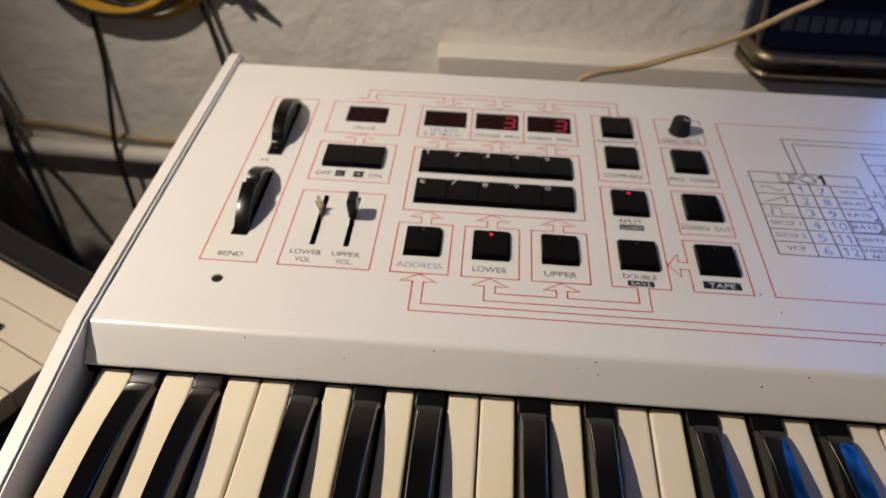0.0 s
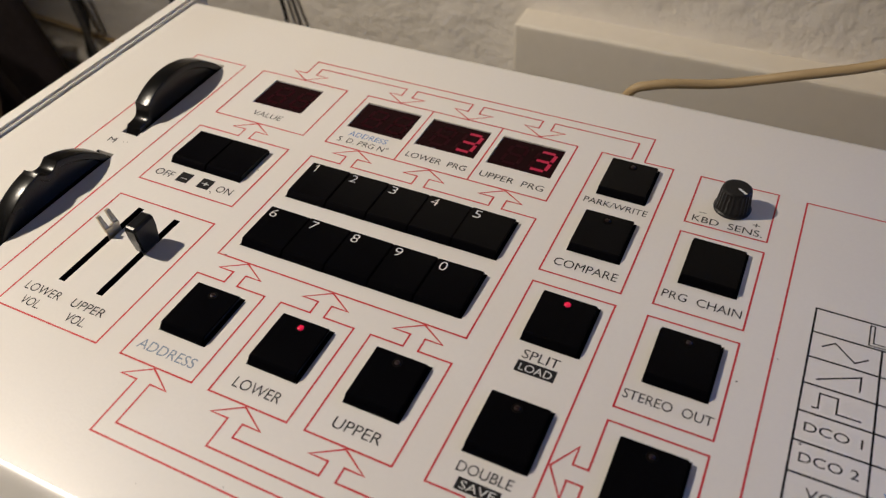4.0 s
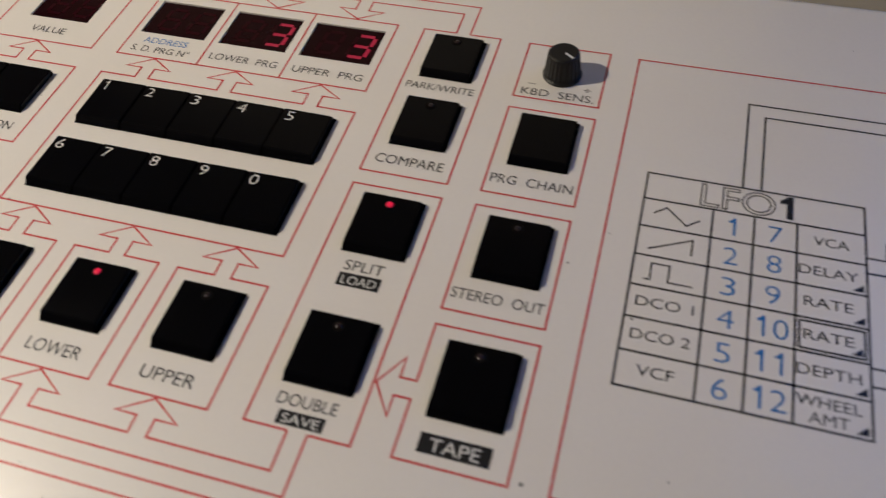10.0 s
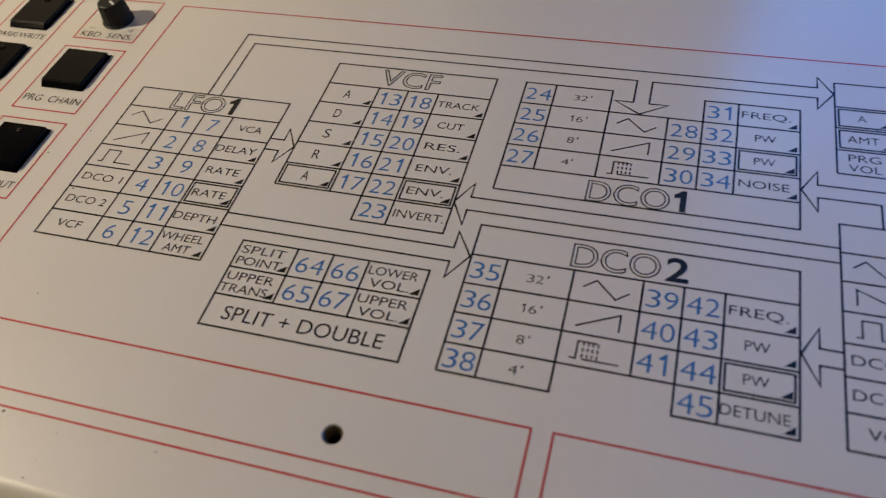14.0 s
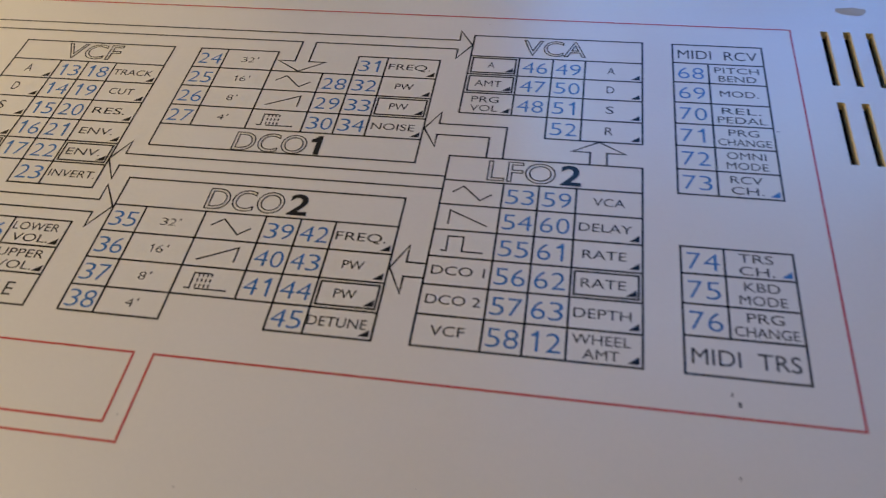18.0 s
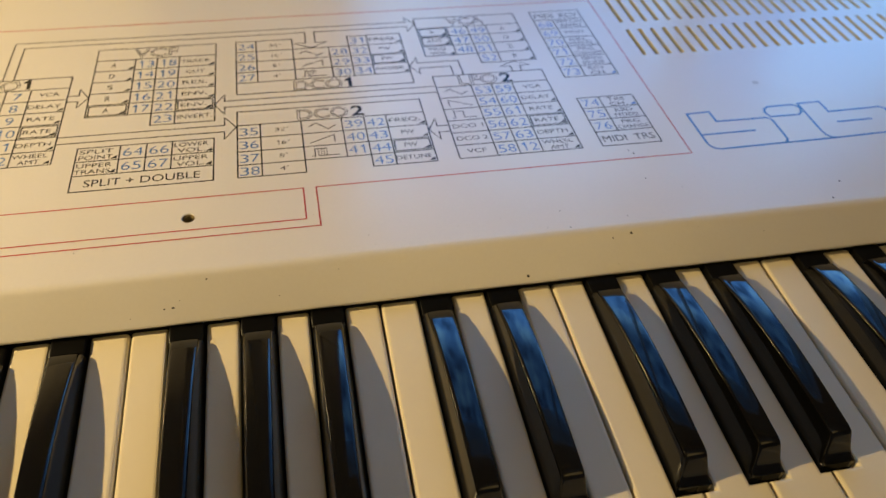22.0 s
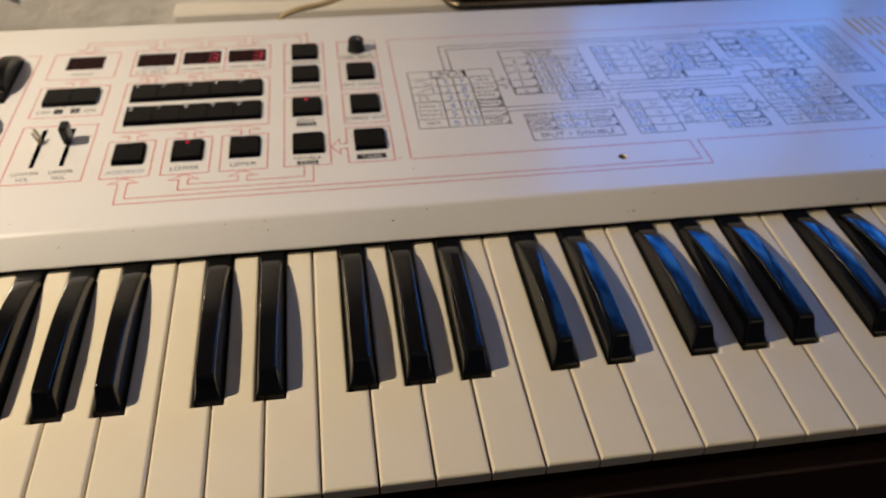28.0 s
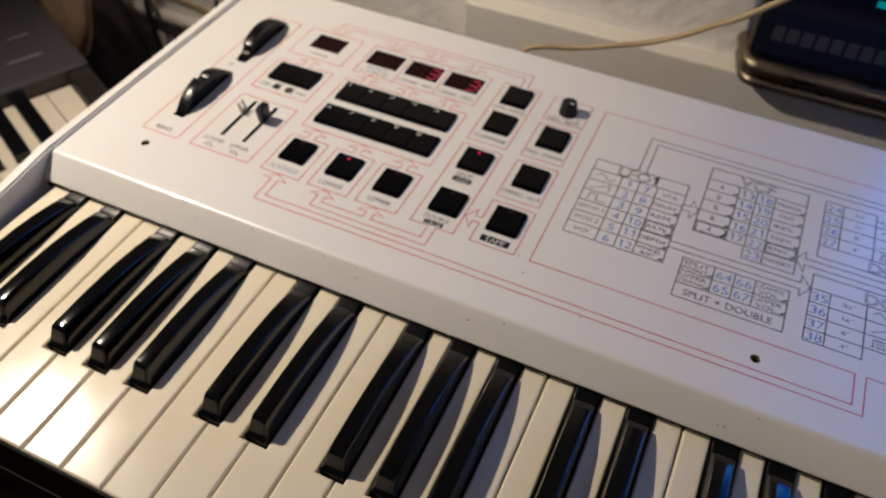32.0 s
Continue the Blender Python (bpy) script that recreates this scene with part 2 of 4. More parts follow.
# dim low down, brightest above, deep blue higher up; set for the reflections on panel and keys
_sz = _sn.nodes.new("ShaderNodeSeparateXYZ")
_sn.links.new(_st.outputs["Object"], _sz.inputs["Vector"])
_sm = _sn.nodes.new("ShaderNodeMapRange")
_sm.interpolation_type = "SMOOTHSTEP"
for _k, _v in (("From Min", TOP + 0.08), ("From Max", TOP + 0.29), ("To Min", 0.12), ("To Max", 3.6)):
    _sm.inputs[_k].default_value = _v
_sn.links.new(_sz.outputs["Z"], _sm.inputs["Value"])
_sd = _sn.nodes.new("ShaderNodeMapRange")
_sd.interpolation_type = "SMOOTHSTEP"
for _k, _v in (("From Min", TOP + 0.28), ("From Max", TOP + 0.56), ("To Min", 1.0), ("To Max", 0.28)):
    _sd.inputs[_k].default_value = _v
_sn.links.new(_sz.outputs["Z"], _sd.inputs["Value"])
_sp = _sn.nodes.new("ShaderNodeMath")
_sp.operation = "MULTIPLY"
_sn.links.new(_sm.outputs["Result"], _sp.inputs[0])
_sn.links.new(_sd.outputs["Result"], _sp.inputs[1])
_sn.links.new(_sp.outputs[0], _sb.inputs["Emission Strength"])


# ---- building blocks ----
def W(x, y, z=0.0):
    """Layout units to the world: x along the keys, y away from the player, z over the panel."""
    return Vector((x * U, y * U, TOP + z * U))


def thing(name, at, label, category, group=""):
    ob = new(name)
    ob.location = at
    ob.empty_display_size = 0.02
    return tagged(ob, label, category, group)


def part(name, bm, mat, parent=None, label="", at=None, smooth=False):
    """Links a bmesh, in world coordinates (or round 'at'), as one mesh under parent."""
    if isinstance(bm, bpy.types.Mesh):
        me = bm
    else:
        me = bpy.data.meshes.new(name)
        bm.to_mesh(me)
        bm.free()
        for m in (mat if isinstance(mat, (list, tuple)) else [mat]):
            me.materials.append(m)
        if smooth:
            me.polygons.foreach_set("use_smooth", [True] * len(me.polygons))
    ob = new(name, me)
    at = Vector(at) if at is not None else Vector((0, 0, 0))
    ob.location = at
    if parent:
        ob.parent = parent
        base = parent.location.copy()
        if parent.parent:
            base += parent.parent.location
        ob.location = at - base
    if label:
        tagged(ob, label)
    return ob


def structure(name, bm, mat, label, smooth=False):
    return tagged(part(name, bm, mat, smooth=smooth), label, "", "", "structure")


def block(bm, x0, x1, y0, y1, z0, z1, bevel=0.0, segs=2, to=W):
    """A box in layout units, with rounded edges."""
    made = bmesh.ops.create_cube(bm, size=1)["verts"]
    for v in made:
        v.co = to(x0 + (v.co.x + 0.5) * (x1 - x0), y0 + (v.co.y + 0.5) * (y1 - y0), z0 + (v.co.z + 0.5) * (z1 - z0))
    if bevel:
        edges = list({e for v in made for e in v.link_edges})
        bmesh.ops.bevel(bm, geom=edges, offset=bevel * U, segments=segs, affect="EDGES", profile=0.6)
    return bm


def cyl(bm, x, y, z0, z1, r0, r1=None, segs=24, to=W, bevel=0.0):
    r1 = r0 if r1 is None else r1
    lo = [bm.verts.new(to(x + r0 * math.cos(a), y + r0 * math.sin(a), z0)) for a in (k * math.tau / segs for k in range(segs))]
    rings = [lo]
    zs = [(z1, r1)] if not bevel else [(z1 - bevel, r1), (z1 - bevel * 0.3, r1 - bevel * 0.3), (z1, r1 - bevel)]
    for z, r in zs:
        rings.append([bm.verts.new(to(x + r * math.cos(a), y + r * math.sin(a), z)) for a in (k * math.tau / segs for k in range(segs))])
    for a, b in zip(rings, rings[1:]):
        for k in range(segs):
            bm.faces.new((a[k], a[(k + 1) % segs], b[(k + 1) % segs], b[k]))
    bm.faces.new(rings[-1])
    bm.faces.new(list(reversed(lo)))
    return bm


def strip(bm, pts, width, closed=False, z=0.06, thick=0.05, to=W):
    """A thin printed line along pts, mitred at its corners."""
    n = len(pts)
    P = [Vector((p[0], p[1])) for p in pts]
    L, R = [], []
    for i, p in enumerate(P):
        a = P[i - 1] if i or closed else None
        b = P[(i + 1) % n] if i < n - 1 or closed else None
        da = (p - a).normalized() if a is not None else (b - p).normalized()
        db = (b - p).normalized() if b is not None else da
        na, nb = Vector((-da.y, da.x)), Vector((-db.y, db.x))
        m = (na + nb)
        m = m.normalized() if m.length > 1e-6 else na
        k = min(2.2, 1.0 / max(0.3, m.dot(na)))
        L.append(p + m * (width / 2 * k))
        R.append(p - m * (width / 2 * k))
    lv = [bm.verts.new(to(v.x, v.y, z)) for v in L]
    rv = [bm.verts.new(to(v.x, v.y, z)) for v in R]
    for i in range(n if closed else n - 1):
        j = (i + 1) % n
        bm.faces.new((lv[i], rv[i], rv[j], lv[j]))
    return bm


def loft(bm, sections, cap=True):
    """Joins rings of equal length, each a list of world points."""
    rings = [[bm.verts.new(p) for p in s] for s in sections]
    n = len(rings[0])
    for a, b in zip(rings, rings[1:]):
        for k in range(n):
            bm.faces.new((a[k], a[(k + 1) % n], b[(k + 1) % n], b[k]))
    if cap:
        bm.faces.new(list(reversed(rings[0])))
        bm.faces.new(rings[-1])
    bmesh.ops.recalc_face_normals(bm, faces=bm.faces)
    return bm


def tube(bm, pts, radius, segs=10, smooth_steps=6, to=W):
    """A round cable through pts, by a smooth curve."""
    P = [to(*p) for p in pts]
    Q = []
    for i in range(len(P) - 1):
        p0, p1, p2, p3 = P[max(0, i - 1)], P[i], P[i + 1], P[min(len(P) - 1, i + 2)]
        for k in range(smooth_steps):
            t = k / smooth_steps
            Q.append(0.5 * ((2 * p1) + (p2 - p0) * t + (2 * p0 - 5 * p1 + 4 * p2 - p3) * t * t + (3 * p1 - p0 - 3 * p2 + p3) * t ** 3))
    Q.append(P[-1])
    rings = []
    side = None
    for i, q in enumerate(Q):
        d = (Q[min(len(Q) - 1, i + 1)] - Q[max(0, i - 1)]).normalized()
        side = d.orthogonal().normalized() if side is None else (side - d * side.dot(d)).normalized()
        up = d.cross(side)
        rings.append([q + (side * math.cos(a) + up * math.sin(a)) * radius * U for a in (k * math.tau / segs for k in range(segs))])
    return loft(bm, rings)


# ---- the room ----
WALL_Y = 446.0   # back wall, layout units
bm = bmesh.new()
# back wall with the window's opening, as four blocks
WX0, WX1, WZ0, WZ1 = 540.0, 1330.0, -42.0, 980.0
block(bm, -1400, 384, WALL_Y, WALL_Y + 180, -930, 1500, 9.0, 4)
block(bm, 384, WX0, WALL_Y + 44, WALL_Y + 180, -930, 1500)
block(bm, WX1, 2200, WALL_Y, WALL_Y + 180, -930, 1500)
block(bm, WX0, WX1, WALL_Y, WALL_Y + 180, -930, WZ0)
block(bm, WX0, WX1, WALL_Y, WALL_Y + 180, WZ1, 1500)
structure("wall_north", bm, PLASTER, "rough off-white plastered wall behind the instrument")
for nm, b in (("wall_west", (-1500, -1400, -2300, WALL_Y + 180, -930, 1500)), ("wall_east", (2200, 2300, -2300, WALL_Y + 180, -930, 1500)),
              ("wall_south", (-1400, 2200, -2400, -2300, -930, 1500))):
    structure(nm, block(bmesh.new(), *b), PLASTER, "plain off-white plastered wall")
structure("floor", block(bmesh.new(), -1500, 2300, -2400, WALL_Y + 180, -1010, -930), FLOOR, "brown boarded floor")
structure("ceiling", block(bmesh.new(), -1500, 2300, -2400, WALL_Y + 180, 1500, 1560), PLASTER, "plain white ceiling")
bm = bmesh.new()
for b in ((WX0, WX0 + 14, WZ0, WZ1), (WX1 - 14, WX1, WZ0, WZ1), (WX0 + 14, WX1 - 14, WZ0, WZ0 + 14), (WX0 + 14, WX1 - 14, WZ1 - 14, WZ1), (917, 933, WZ0 + 14, WZ1 - 14)):
    block(bm, b[0], b[1], WALL_Y + 70, WALL_Y + 110, b[2], b[3], 4)
structure("window_sill", block(bmesh.new(), 594, WX1 + 60, 424.5, WALL_Y + 60, -59.8, -56.5, 1.2, 2), DARKWOOD, "dark wooden window sill")
# dark band in front of the boxing, right of the device
structure("ledge", block(bmesh.new(), 545, WX1 + 60, 384, 423.7, -76, -60.5, 2, 2), DARKWOOD, "dark band before the window, built as a board")
structure("window_1", bm, FRAME, "painted window frame in the back wall")
bm = bmesh.new()
block(bm, 330, 1520, WALL_Y + 182, WALL_Y + 186, -200, 1400)
structure("backdrop", bm, SKY, "evening sky beyond the window")

# low boxing along the foot of the wall, on which the device stands
bm = bmesh.new()
block(bm, 121, 2180, 424, WALL_Y + 44, -930, -60, 3.0, 3)
structure("trim", bm, BOARD, "painted boxing along the wall")
bm = tube(bmesh.new(), [(-1390, WALL_Y - 10, -168), (-600, WALL_Y - 10, -178), (-316, WALL_Y - 10, -188), (-220, WALL_Y - 10, -191), (-60, WALL_Y - 10, -196), (118, WALL_Y - 10, -200)], 9.0, 16, 4)
structure("pipe", bm, BOARD, "painted heating pipe along the wall", smooth=True)

# ---- table under the instrument ----
table = thing("table", W(440, 80, -930), "dark stained wooden table carrying the white synthesizer", "table")
part("tabletop", block(bmesh.new(), -40, 960, -105, 330, -112, -84, 3), DARKWOOD, table)
for lx in (-34, 900):
    for ly in (-80, 280):
        part("leg", block(bmesh.new(), lx, lx + 45, ly, ly + 45, -929, -112.3, 3), DARKWOOD, table)

# ---- the instrument: case ----
synth = thing("synthesizer", W(440, 80, -83.8), "white vintage keyboard synthesizer with red printed control panel, on a table", "synthesizer")
XL, XR, YB, YF = -2.1, 893.0, 281.0, 36.0
HOLES = []
slots = [("slot", 84.0, 86.8, 95.3, 136.0), ("slot", 101.0, 103.8, 95.3, 136.0)]
wheels = [(43.2, 51.8, 171.5, 232.0), (43.0, 51.6, 98.8, 158.0)]
displays = [(81.8, 107.0, 212.0, 230.8), (129.9, 155.9, 212.0, 230.8), (161.6, 187.9, 212.0, 230.8), (193.2, 219.8, 212.0, 230.8)]
vents = [(683.6 + 7.5 * i - 1.25, 683.6 + 7.5 * i + 1.25, y0, y1) for i in range(23) for y0, y1 in ((168.2, 196.8), (205.2, 234.8))]
screws = [(46.0, 66.4), (440.0, 66.4)]
HOLES += [s[1:] for s in slots] + wheels + displays + vents + [(x - 5, x + 5, y - 5, y + 5) for x, y in screws]


def plate(bm, x0, x1, y0, y1, z, depth, holes):
    """A sheet with rectangular holes that go through it."""
    xs = sorted({x0, x1, *[h[0] for h in holes], *[h[1] for h in holes]})
    ys = sorted({y0, y1, *[h[2] for h in holes], *[h[3] for h in holes]})
    solid = {}
    for i in range(len(xs) - 1):
        for j in range(len(ys) - 1):
            cx, cy = (xs[i] + xs[i + 1]) / 2, (ys[j] + ys[j + 1]) / 2
            solid[i, j] = not any(h[0] < cx < h[1] and h[2] < cy < h[3] for h in holes)
    grid = {}

    def vert(i, j, k):
        if (i, j, k) not in grid:
            grid[i, j, k] = bm.verts.new(W(xs[i], ys[j], z - depth * k))
        return grid[i, j, k]

    for (i, j), s in solid.items():
        if not s:
            continue
        bm.faces.new([vert(i, j, 0), vert(i + 1, j, 0), vert(i + 1, j + 1, 0), vert(i, j + 1, 0)])
        for (di, dj), (a, b) in (((-1, 0), ((0, 1), (0, 0))), ((1, 0), ((1, 0), (1, 1))), ((0, -1), ((0, 0), (1, 0))), ((0, 1), ((1, 1), (0, 1)))):
            if not solid.get((i + di, j + dj), False):
                f = bm.faces.new([vert(i + a[0], j + a[1], 0), vert(i + a[0], j + a[1], 1), vert(i + b[0], j + b[1], 1), vert(i + b[0], j + b[1], 0)])
                inside = (i + di, j + dj) in solid
                # vent walls raw metal; lower slot walls near-black for the shade in them
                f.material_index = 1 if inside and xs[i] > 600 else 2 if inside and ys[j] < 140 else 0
    return bm


bm = plate(bmesh.new(), XL, XR, YF, YB - 4.0, 0.0, 3.0, HOLES)
# bent front lip and rolled back edge
lip = [(YF, 0.0), (35.0, -0.10), (34.0, -0.42), (33.1, -1.0), (32.3, -1.75), (20.6, -12.6), (20.0, -13.3), (20.2, -13.9), (21.6, -13.6)]
back = [(YB - 4.0, 0.0), (YB - 2.6, -0.25), (YB - 1.3, -1.0), (YB - 0.4, -2.3), (YB, -4.2), (YB, -60.0)]
for prof, flip in ((lip, False), (back, True)):
    cols = [[bm.verts.new(W(x, y, z)) for y, z in prof] for x in (XL, XR)]
    for k in range(len(prof) - 1):
        f = (cols[0][k], cols[0][k + 1], cols[1][k + 1], cols[1][k])
        face = bm.faces.new(tuple(reversed(f)) if flip else f)
        face.smooth = True
# end returns of the lip
for x in (XL, XR):
    vs = [bm.verts.new(W(x, y, z)) for y, z in lip[:7]] + [bm.verts.new(W(x, YF, -13.3))]
    bm.faces.new(vs)
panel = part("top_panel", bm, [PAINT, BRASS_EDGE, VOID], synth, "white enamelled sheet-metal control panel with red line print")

for x, y in screws:
    bm = bmesh.new()
    n = 32
    outer = []
    for k in range(n):
        a = k * math.tau / n
        c, s = math.cos(a), math.sin(a)
        q = 5.0 / max(abs(c), abs(s))
        ring = [(x + q * c, y + q * s, 0.0), (x + 2.9 * c, y + 2.9 * s, 0.0), (x + 2.55 * c, y + 2.55 * s, -0.4)]
        for r in range(7):      # thread: crests and roots turn by turn
            w = 2.05 + (0.32 if r % 2 else 0.0) + 0.06 * math.cos(a + r)
            ring.append((x + w * c, y + w * s, -0.9 - 0.55 * r - 0.5 * k / n))
        outer.append(ring)
    rings = [[bm.verts.new(W(*o[r])) for o in outer] for r in range(10)]
    for r in range(9):
        for k in range(n):
            f = bm.faces.new((rings[r][k], rings[r + 1][k], rings[r + 1][(k + 1) % n], rings[r][(k + 1) % n]))
            f.material_index = min(r, 2)
    f = bm.faces.new(list(reversed(rings[9])))
    f.material_index = 3
    bmesh.ops.recalc_face_normals(bm, faces=bm.faces)
    part("screw_hole", bm, [PAINT, SCREW, THREAD, VOID], synth, "empty threaded screw hole with a bright worn rim")

# side cheeks: level beside the panel, sloping down beside the keys
for x0, x1 in ((-11.0, -2.6), (XR + 1.2, XR + 10.8)):
    prof = [(287, -82), (287, 1.4), (285.5, 2.9), (33, 2.7), (26, 1.8), (-136, -17.5), (-139, -19.5), (-140, -23), (-140, -82)]
    bm = loft(bmesh.new(), [[W(x0, y, z) for y, z in prof], [W(x1, y, z) for y, z in prof]])
    es = [e for e in bm.edges if abs(e.calc_face_angle(0)) > 0.8 and min(v.co.z for v in e.verts) > TOP - 30 * U]
    bmesh.ops.bevel(bm, geom=es, offset=1.3 * U, segments=4, affect="EDGES")
    bm.normal_update()
    for f in bm.faces:
        f.smooth = max(abs(f.normal.x), abs(f.normal.y), abs(f.normal.z)) < 0.985
    part("side_cheek", bm, CHEEK, synth, "white painted side cheek")
part("case_bottom", block(bmesh.new(), -4.0, XR + 1.0, -120, YB - 0.5, -83.8, -62, 1), SLIP, synth)
# added black block under the sheet, stands in for shade behind the holes
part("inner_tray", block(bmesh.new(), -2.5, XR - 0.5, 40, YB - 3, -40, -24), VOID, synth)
part("key_slip", block(bmesh.new(), -4.0, XR + 1.0, -138, -126, -80, -37, 2), SLIP, synth, "dark brown rail in front of the keys")
part("felt_strip", block(bmesh.new(), -2.5, XR - 0.5, 21.5, 36, -20, -14.2), VOID, synth, "dark felt strip under the front lip")
for h in displays:
    part("display_well", block(bmesh.new(), h[0] - 1, h[1] + 1, h[2] - 1, h[3] + 1, -6, -2.0), WINDOW_RED, synth)

# ---- keys ----
PITCH, KEY0, KTOP = 24.32, 3.3, -17.3
KF, KB, NOTCH = -131.0, 30.0, -79.2
OFFS = {1: -1.6, 2: 2.5, 4: -2.8, 5: 0.0, 6: 2.9}   # black key over the boundary after that white key
white_mesh = {}


def white_key(kind):
    """One white key about its left front, with the cut-outs that its neighbours ask for."""
    bm = bmesh.new()
    g = 0.42
    l0, r0 = g, PITCH - g
    l1 = l0 if (kind - 1) not in OFFS else OFFS[kind - 1] + 7.25
    r1 = r0 if kind not in OFFS else PITCH + OFFS[kind] - 7.25
    out = [(l0, KF), (r0, KF), (r0, NOTCH)]
    if r1 != r0:
        out += [(r1, NOTCH)]
    out += [(r1, KB), (l1, KB)]
    if l1 != l0:
        out += [(l1, NOTCH)]
    out += [(l0, NOTCH)]
    to = lambda x, y, z: Vector((x * U, y * U, z * U))
    top = [bm.verts.new(to(x, y, 0)) for x, y in out]
    f = bm.faces.new(top)
    ext = bmesh.ops.extrude_face_region(bm, geom=[f])["geom"]
    for v in ext:
        if isinstance(v, bmesh.types.BMVert):
            v.co.z -= 6.5 * U
    bmesh.ops.recalc_face_normals(bm, faces=bm.faces)
    edges = [e for e in bm.edges if all(v.co.z > -0.5 * U for v in e.verts)]
    bmesh.ops.bevel(bm, geom=edges, offset=1.5 * U, segments=3, affect="EDGES", profile=0.5)
    me = bpy.data.meshes.new("white_key")
    bm.to_mesh(me)
    bm.free()
    me.materials.append(IVORY)
    return me


def black_key_mesh():
    """Black key about its middle: a low step at the back, a crowned top that rises to full height and narrows to the front, steep nose."""
    bm = bmesh.new()
    # y, height, half width at the foot, half width of the top
    prof = [(24.0, 2.0, 6.5, 6.1), (13.4, 2.3, 6.5, 6.1), (12.9, 1.8, 6.5, 6.0), (12.2, 1.8, 6.5, 5.9), (11.6, 4.0, 6.5, 5.1), (10.6, 4.7, 6.5, 5.0), (5.0, 6.1, 6.5, 4.9),
            (-3.0, 7.7, 6.5, 4.75), (-12.0, 9.2, 6.5, 4.6), (-22.0, 10.4, 6.5, 4.45), (-33.0, 11.3, 6.5, 4.3), (-45.0, 11.8, 6.5, 4.15), (-57.0, 11.9, 6.5, 4.0), (-69.5, 11.70, 6.5, 3.9),
            (-71.2, 11.45, 6.5, 3.85), (-71.9, 10.90, 6.5, 3.85), (-72.5, 9.80, 6.5, 3.95), (-74.6, 4.70, 6.5, 4.6), (-76.3, 1.20, 6.5, 5.4), (-77.6, 0.20, 6.5, 6.2)]
    secs = []
    for y, h, wb, wt in prof:
        low = h <= 3.4
        mid = wt + (wb - wt) * 0.62
        ring = [(-wb, -8.0), (-wb, min(0.3, h * 0.3)), (-mid, h * 0.32), (-wt - 0.35, h - (0.3 if low else 1.15)), (-wt - 0.06, h - (0.12 if low else 0.42)), (-wt + 0.35, h - (0.03 if low else 0.08)), (-wt + 1.0, h)]
        ring += [(0.0, h + (0.0 if low else 0.14))]
        ring = ring + [(-x, z) for x, z in reversed(ring[:-1])]
        secs.append([Vector((x * U, y * U, z * U)) for x, z in ring])
    loft(bm, secs)
    for f in bm.faces:
        f.smooth = True
    bm.normal_update()
    for e in bm.edges:
        e.smooth = e.calc_face_angle(0) < radians(48)
    for f in bm.faces:
        f.material_index = 1 if f.calc_center_median().y > 12.0 * U else 0
    me = bpy.data.meshes.new("black_key")
    bm.to_mesh(me)
    bm.free()
    me.materials.append(EBONY)
    me.materials.append(STEP)
    return me


EBONY_MESH = black_key_mesh()
for i in range(36):
    kind = i % 7 + 1
    if i == 35:
        kind = 8
    if kind not in white_mesh:
        white_mesh[kind] = white_key(kind if kind < 8 else 8)
    dip = 0.22 * math.sin(i * 12.9898) - 0.1
    part("white_key", white_mesh[kind], IVORY, synth, at=W(KEY0 + i * PITCH, 0, KTOP + dip))
    if kind in OFFS:
        part("black_key", EBONY_MESH, EBONY, synth, at=W(KEY0 + (i + 1) * PITCH + OFFS[kind], 0, KTOP + 0.25 * math.sin(i * 7.1)))
part("key_bed", block(bmesh.new(), -2.5, XR - 0.5, -118, 38, -61.5, -42), SLIP, synth)

# ---- panel print ----
_texts = []


def text(s, x, y, cap, mat, width=None, parent=None, z=0.07, outline=0.0, weight=0.0, name="printed_label"):
    """Queues lettering centred on (x, y); cap: capital height; width: whole width, both in layout units."""
    cu = bpy.data.curves.new("lettering", "FONT")
    cu.body, cu.align_x, cu.align_y, cu.size = s, "LEFT", "BOTTOM_BASELINE", 1.0
    cu.resolution_u = 4
    if outline:
        cu.fill_mode, cu.bevel_depth, cu.bevel_resolution = "NONE", outline, 0
    else:
        cu.offset = weight or -0.002
    ob = bpy.data.objects.new("lettering", cu)
    scene.collection.objects.link(ob)
    _texts.append((ob, x, y, cap, mat, width, parent, z, name))


CAP = 0.729      # capital height of the built-in font at size 1


def set_texts():
    bpy.context.view_layer.update()
    deps = bpy.context.evaluated_depsgraph_get()
    for ob, x, y, cap, mat, width, parent, z, name in _texts:
        me = bpy.data.meshes.new_from_object(ob.evaluated_get(deps))
        n = len(me.vertices)
        co = np.empty(n * 3, dtype=np.float32)
        me.vertices.foreach_get("co", co)
        co = co.reshape(-1, 3)
        lo, hi = co[:, 0].min(), co[:, 0].max()
        k = cap / CAP
        kx = width / (hi - lo) if width else k
        co[:, 0] = (co[:, 0] - (lo + hi) / 2) * kx * U
        co[:, 1] = (co[:, 1] - CAP / 2) * k * U
        co[:, 2] = 0 if not ob.data.bevel_depth else co[:, 2] * 0.3 * U
        me.vertices.foreach_set("co", co.ravel())
        me.materials.clear()
        me.materials.append(mat)
        me.name = name
        part(name, me, mat, parent or panel, at=W(x, y, z))
        cu = ob.data
        bpy.data.objects.remove(ob)
        bpy.data.curves.remove(cu)


LW = 0.60       # red line width
BW = 0.62       # black line width


def printed(name, paths, width, mat, label=""):
    bm = bmesh.new()
    for p in paths:
        closed = p[0] == p[-1]
        strip(bm, p[:-1] if closed else p, width, closed)
    return part(name, bm, mat, panel, label)


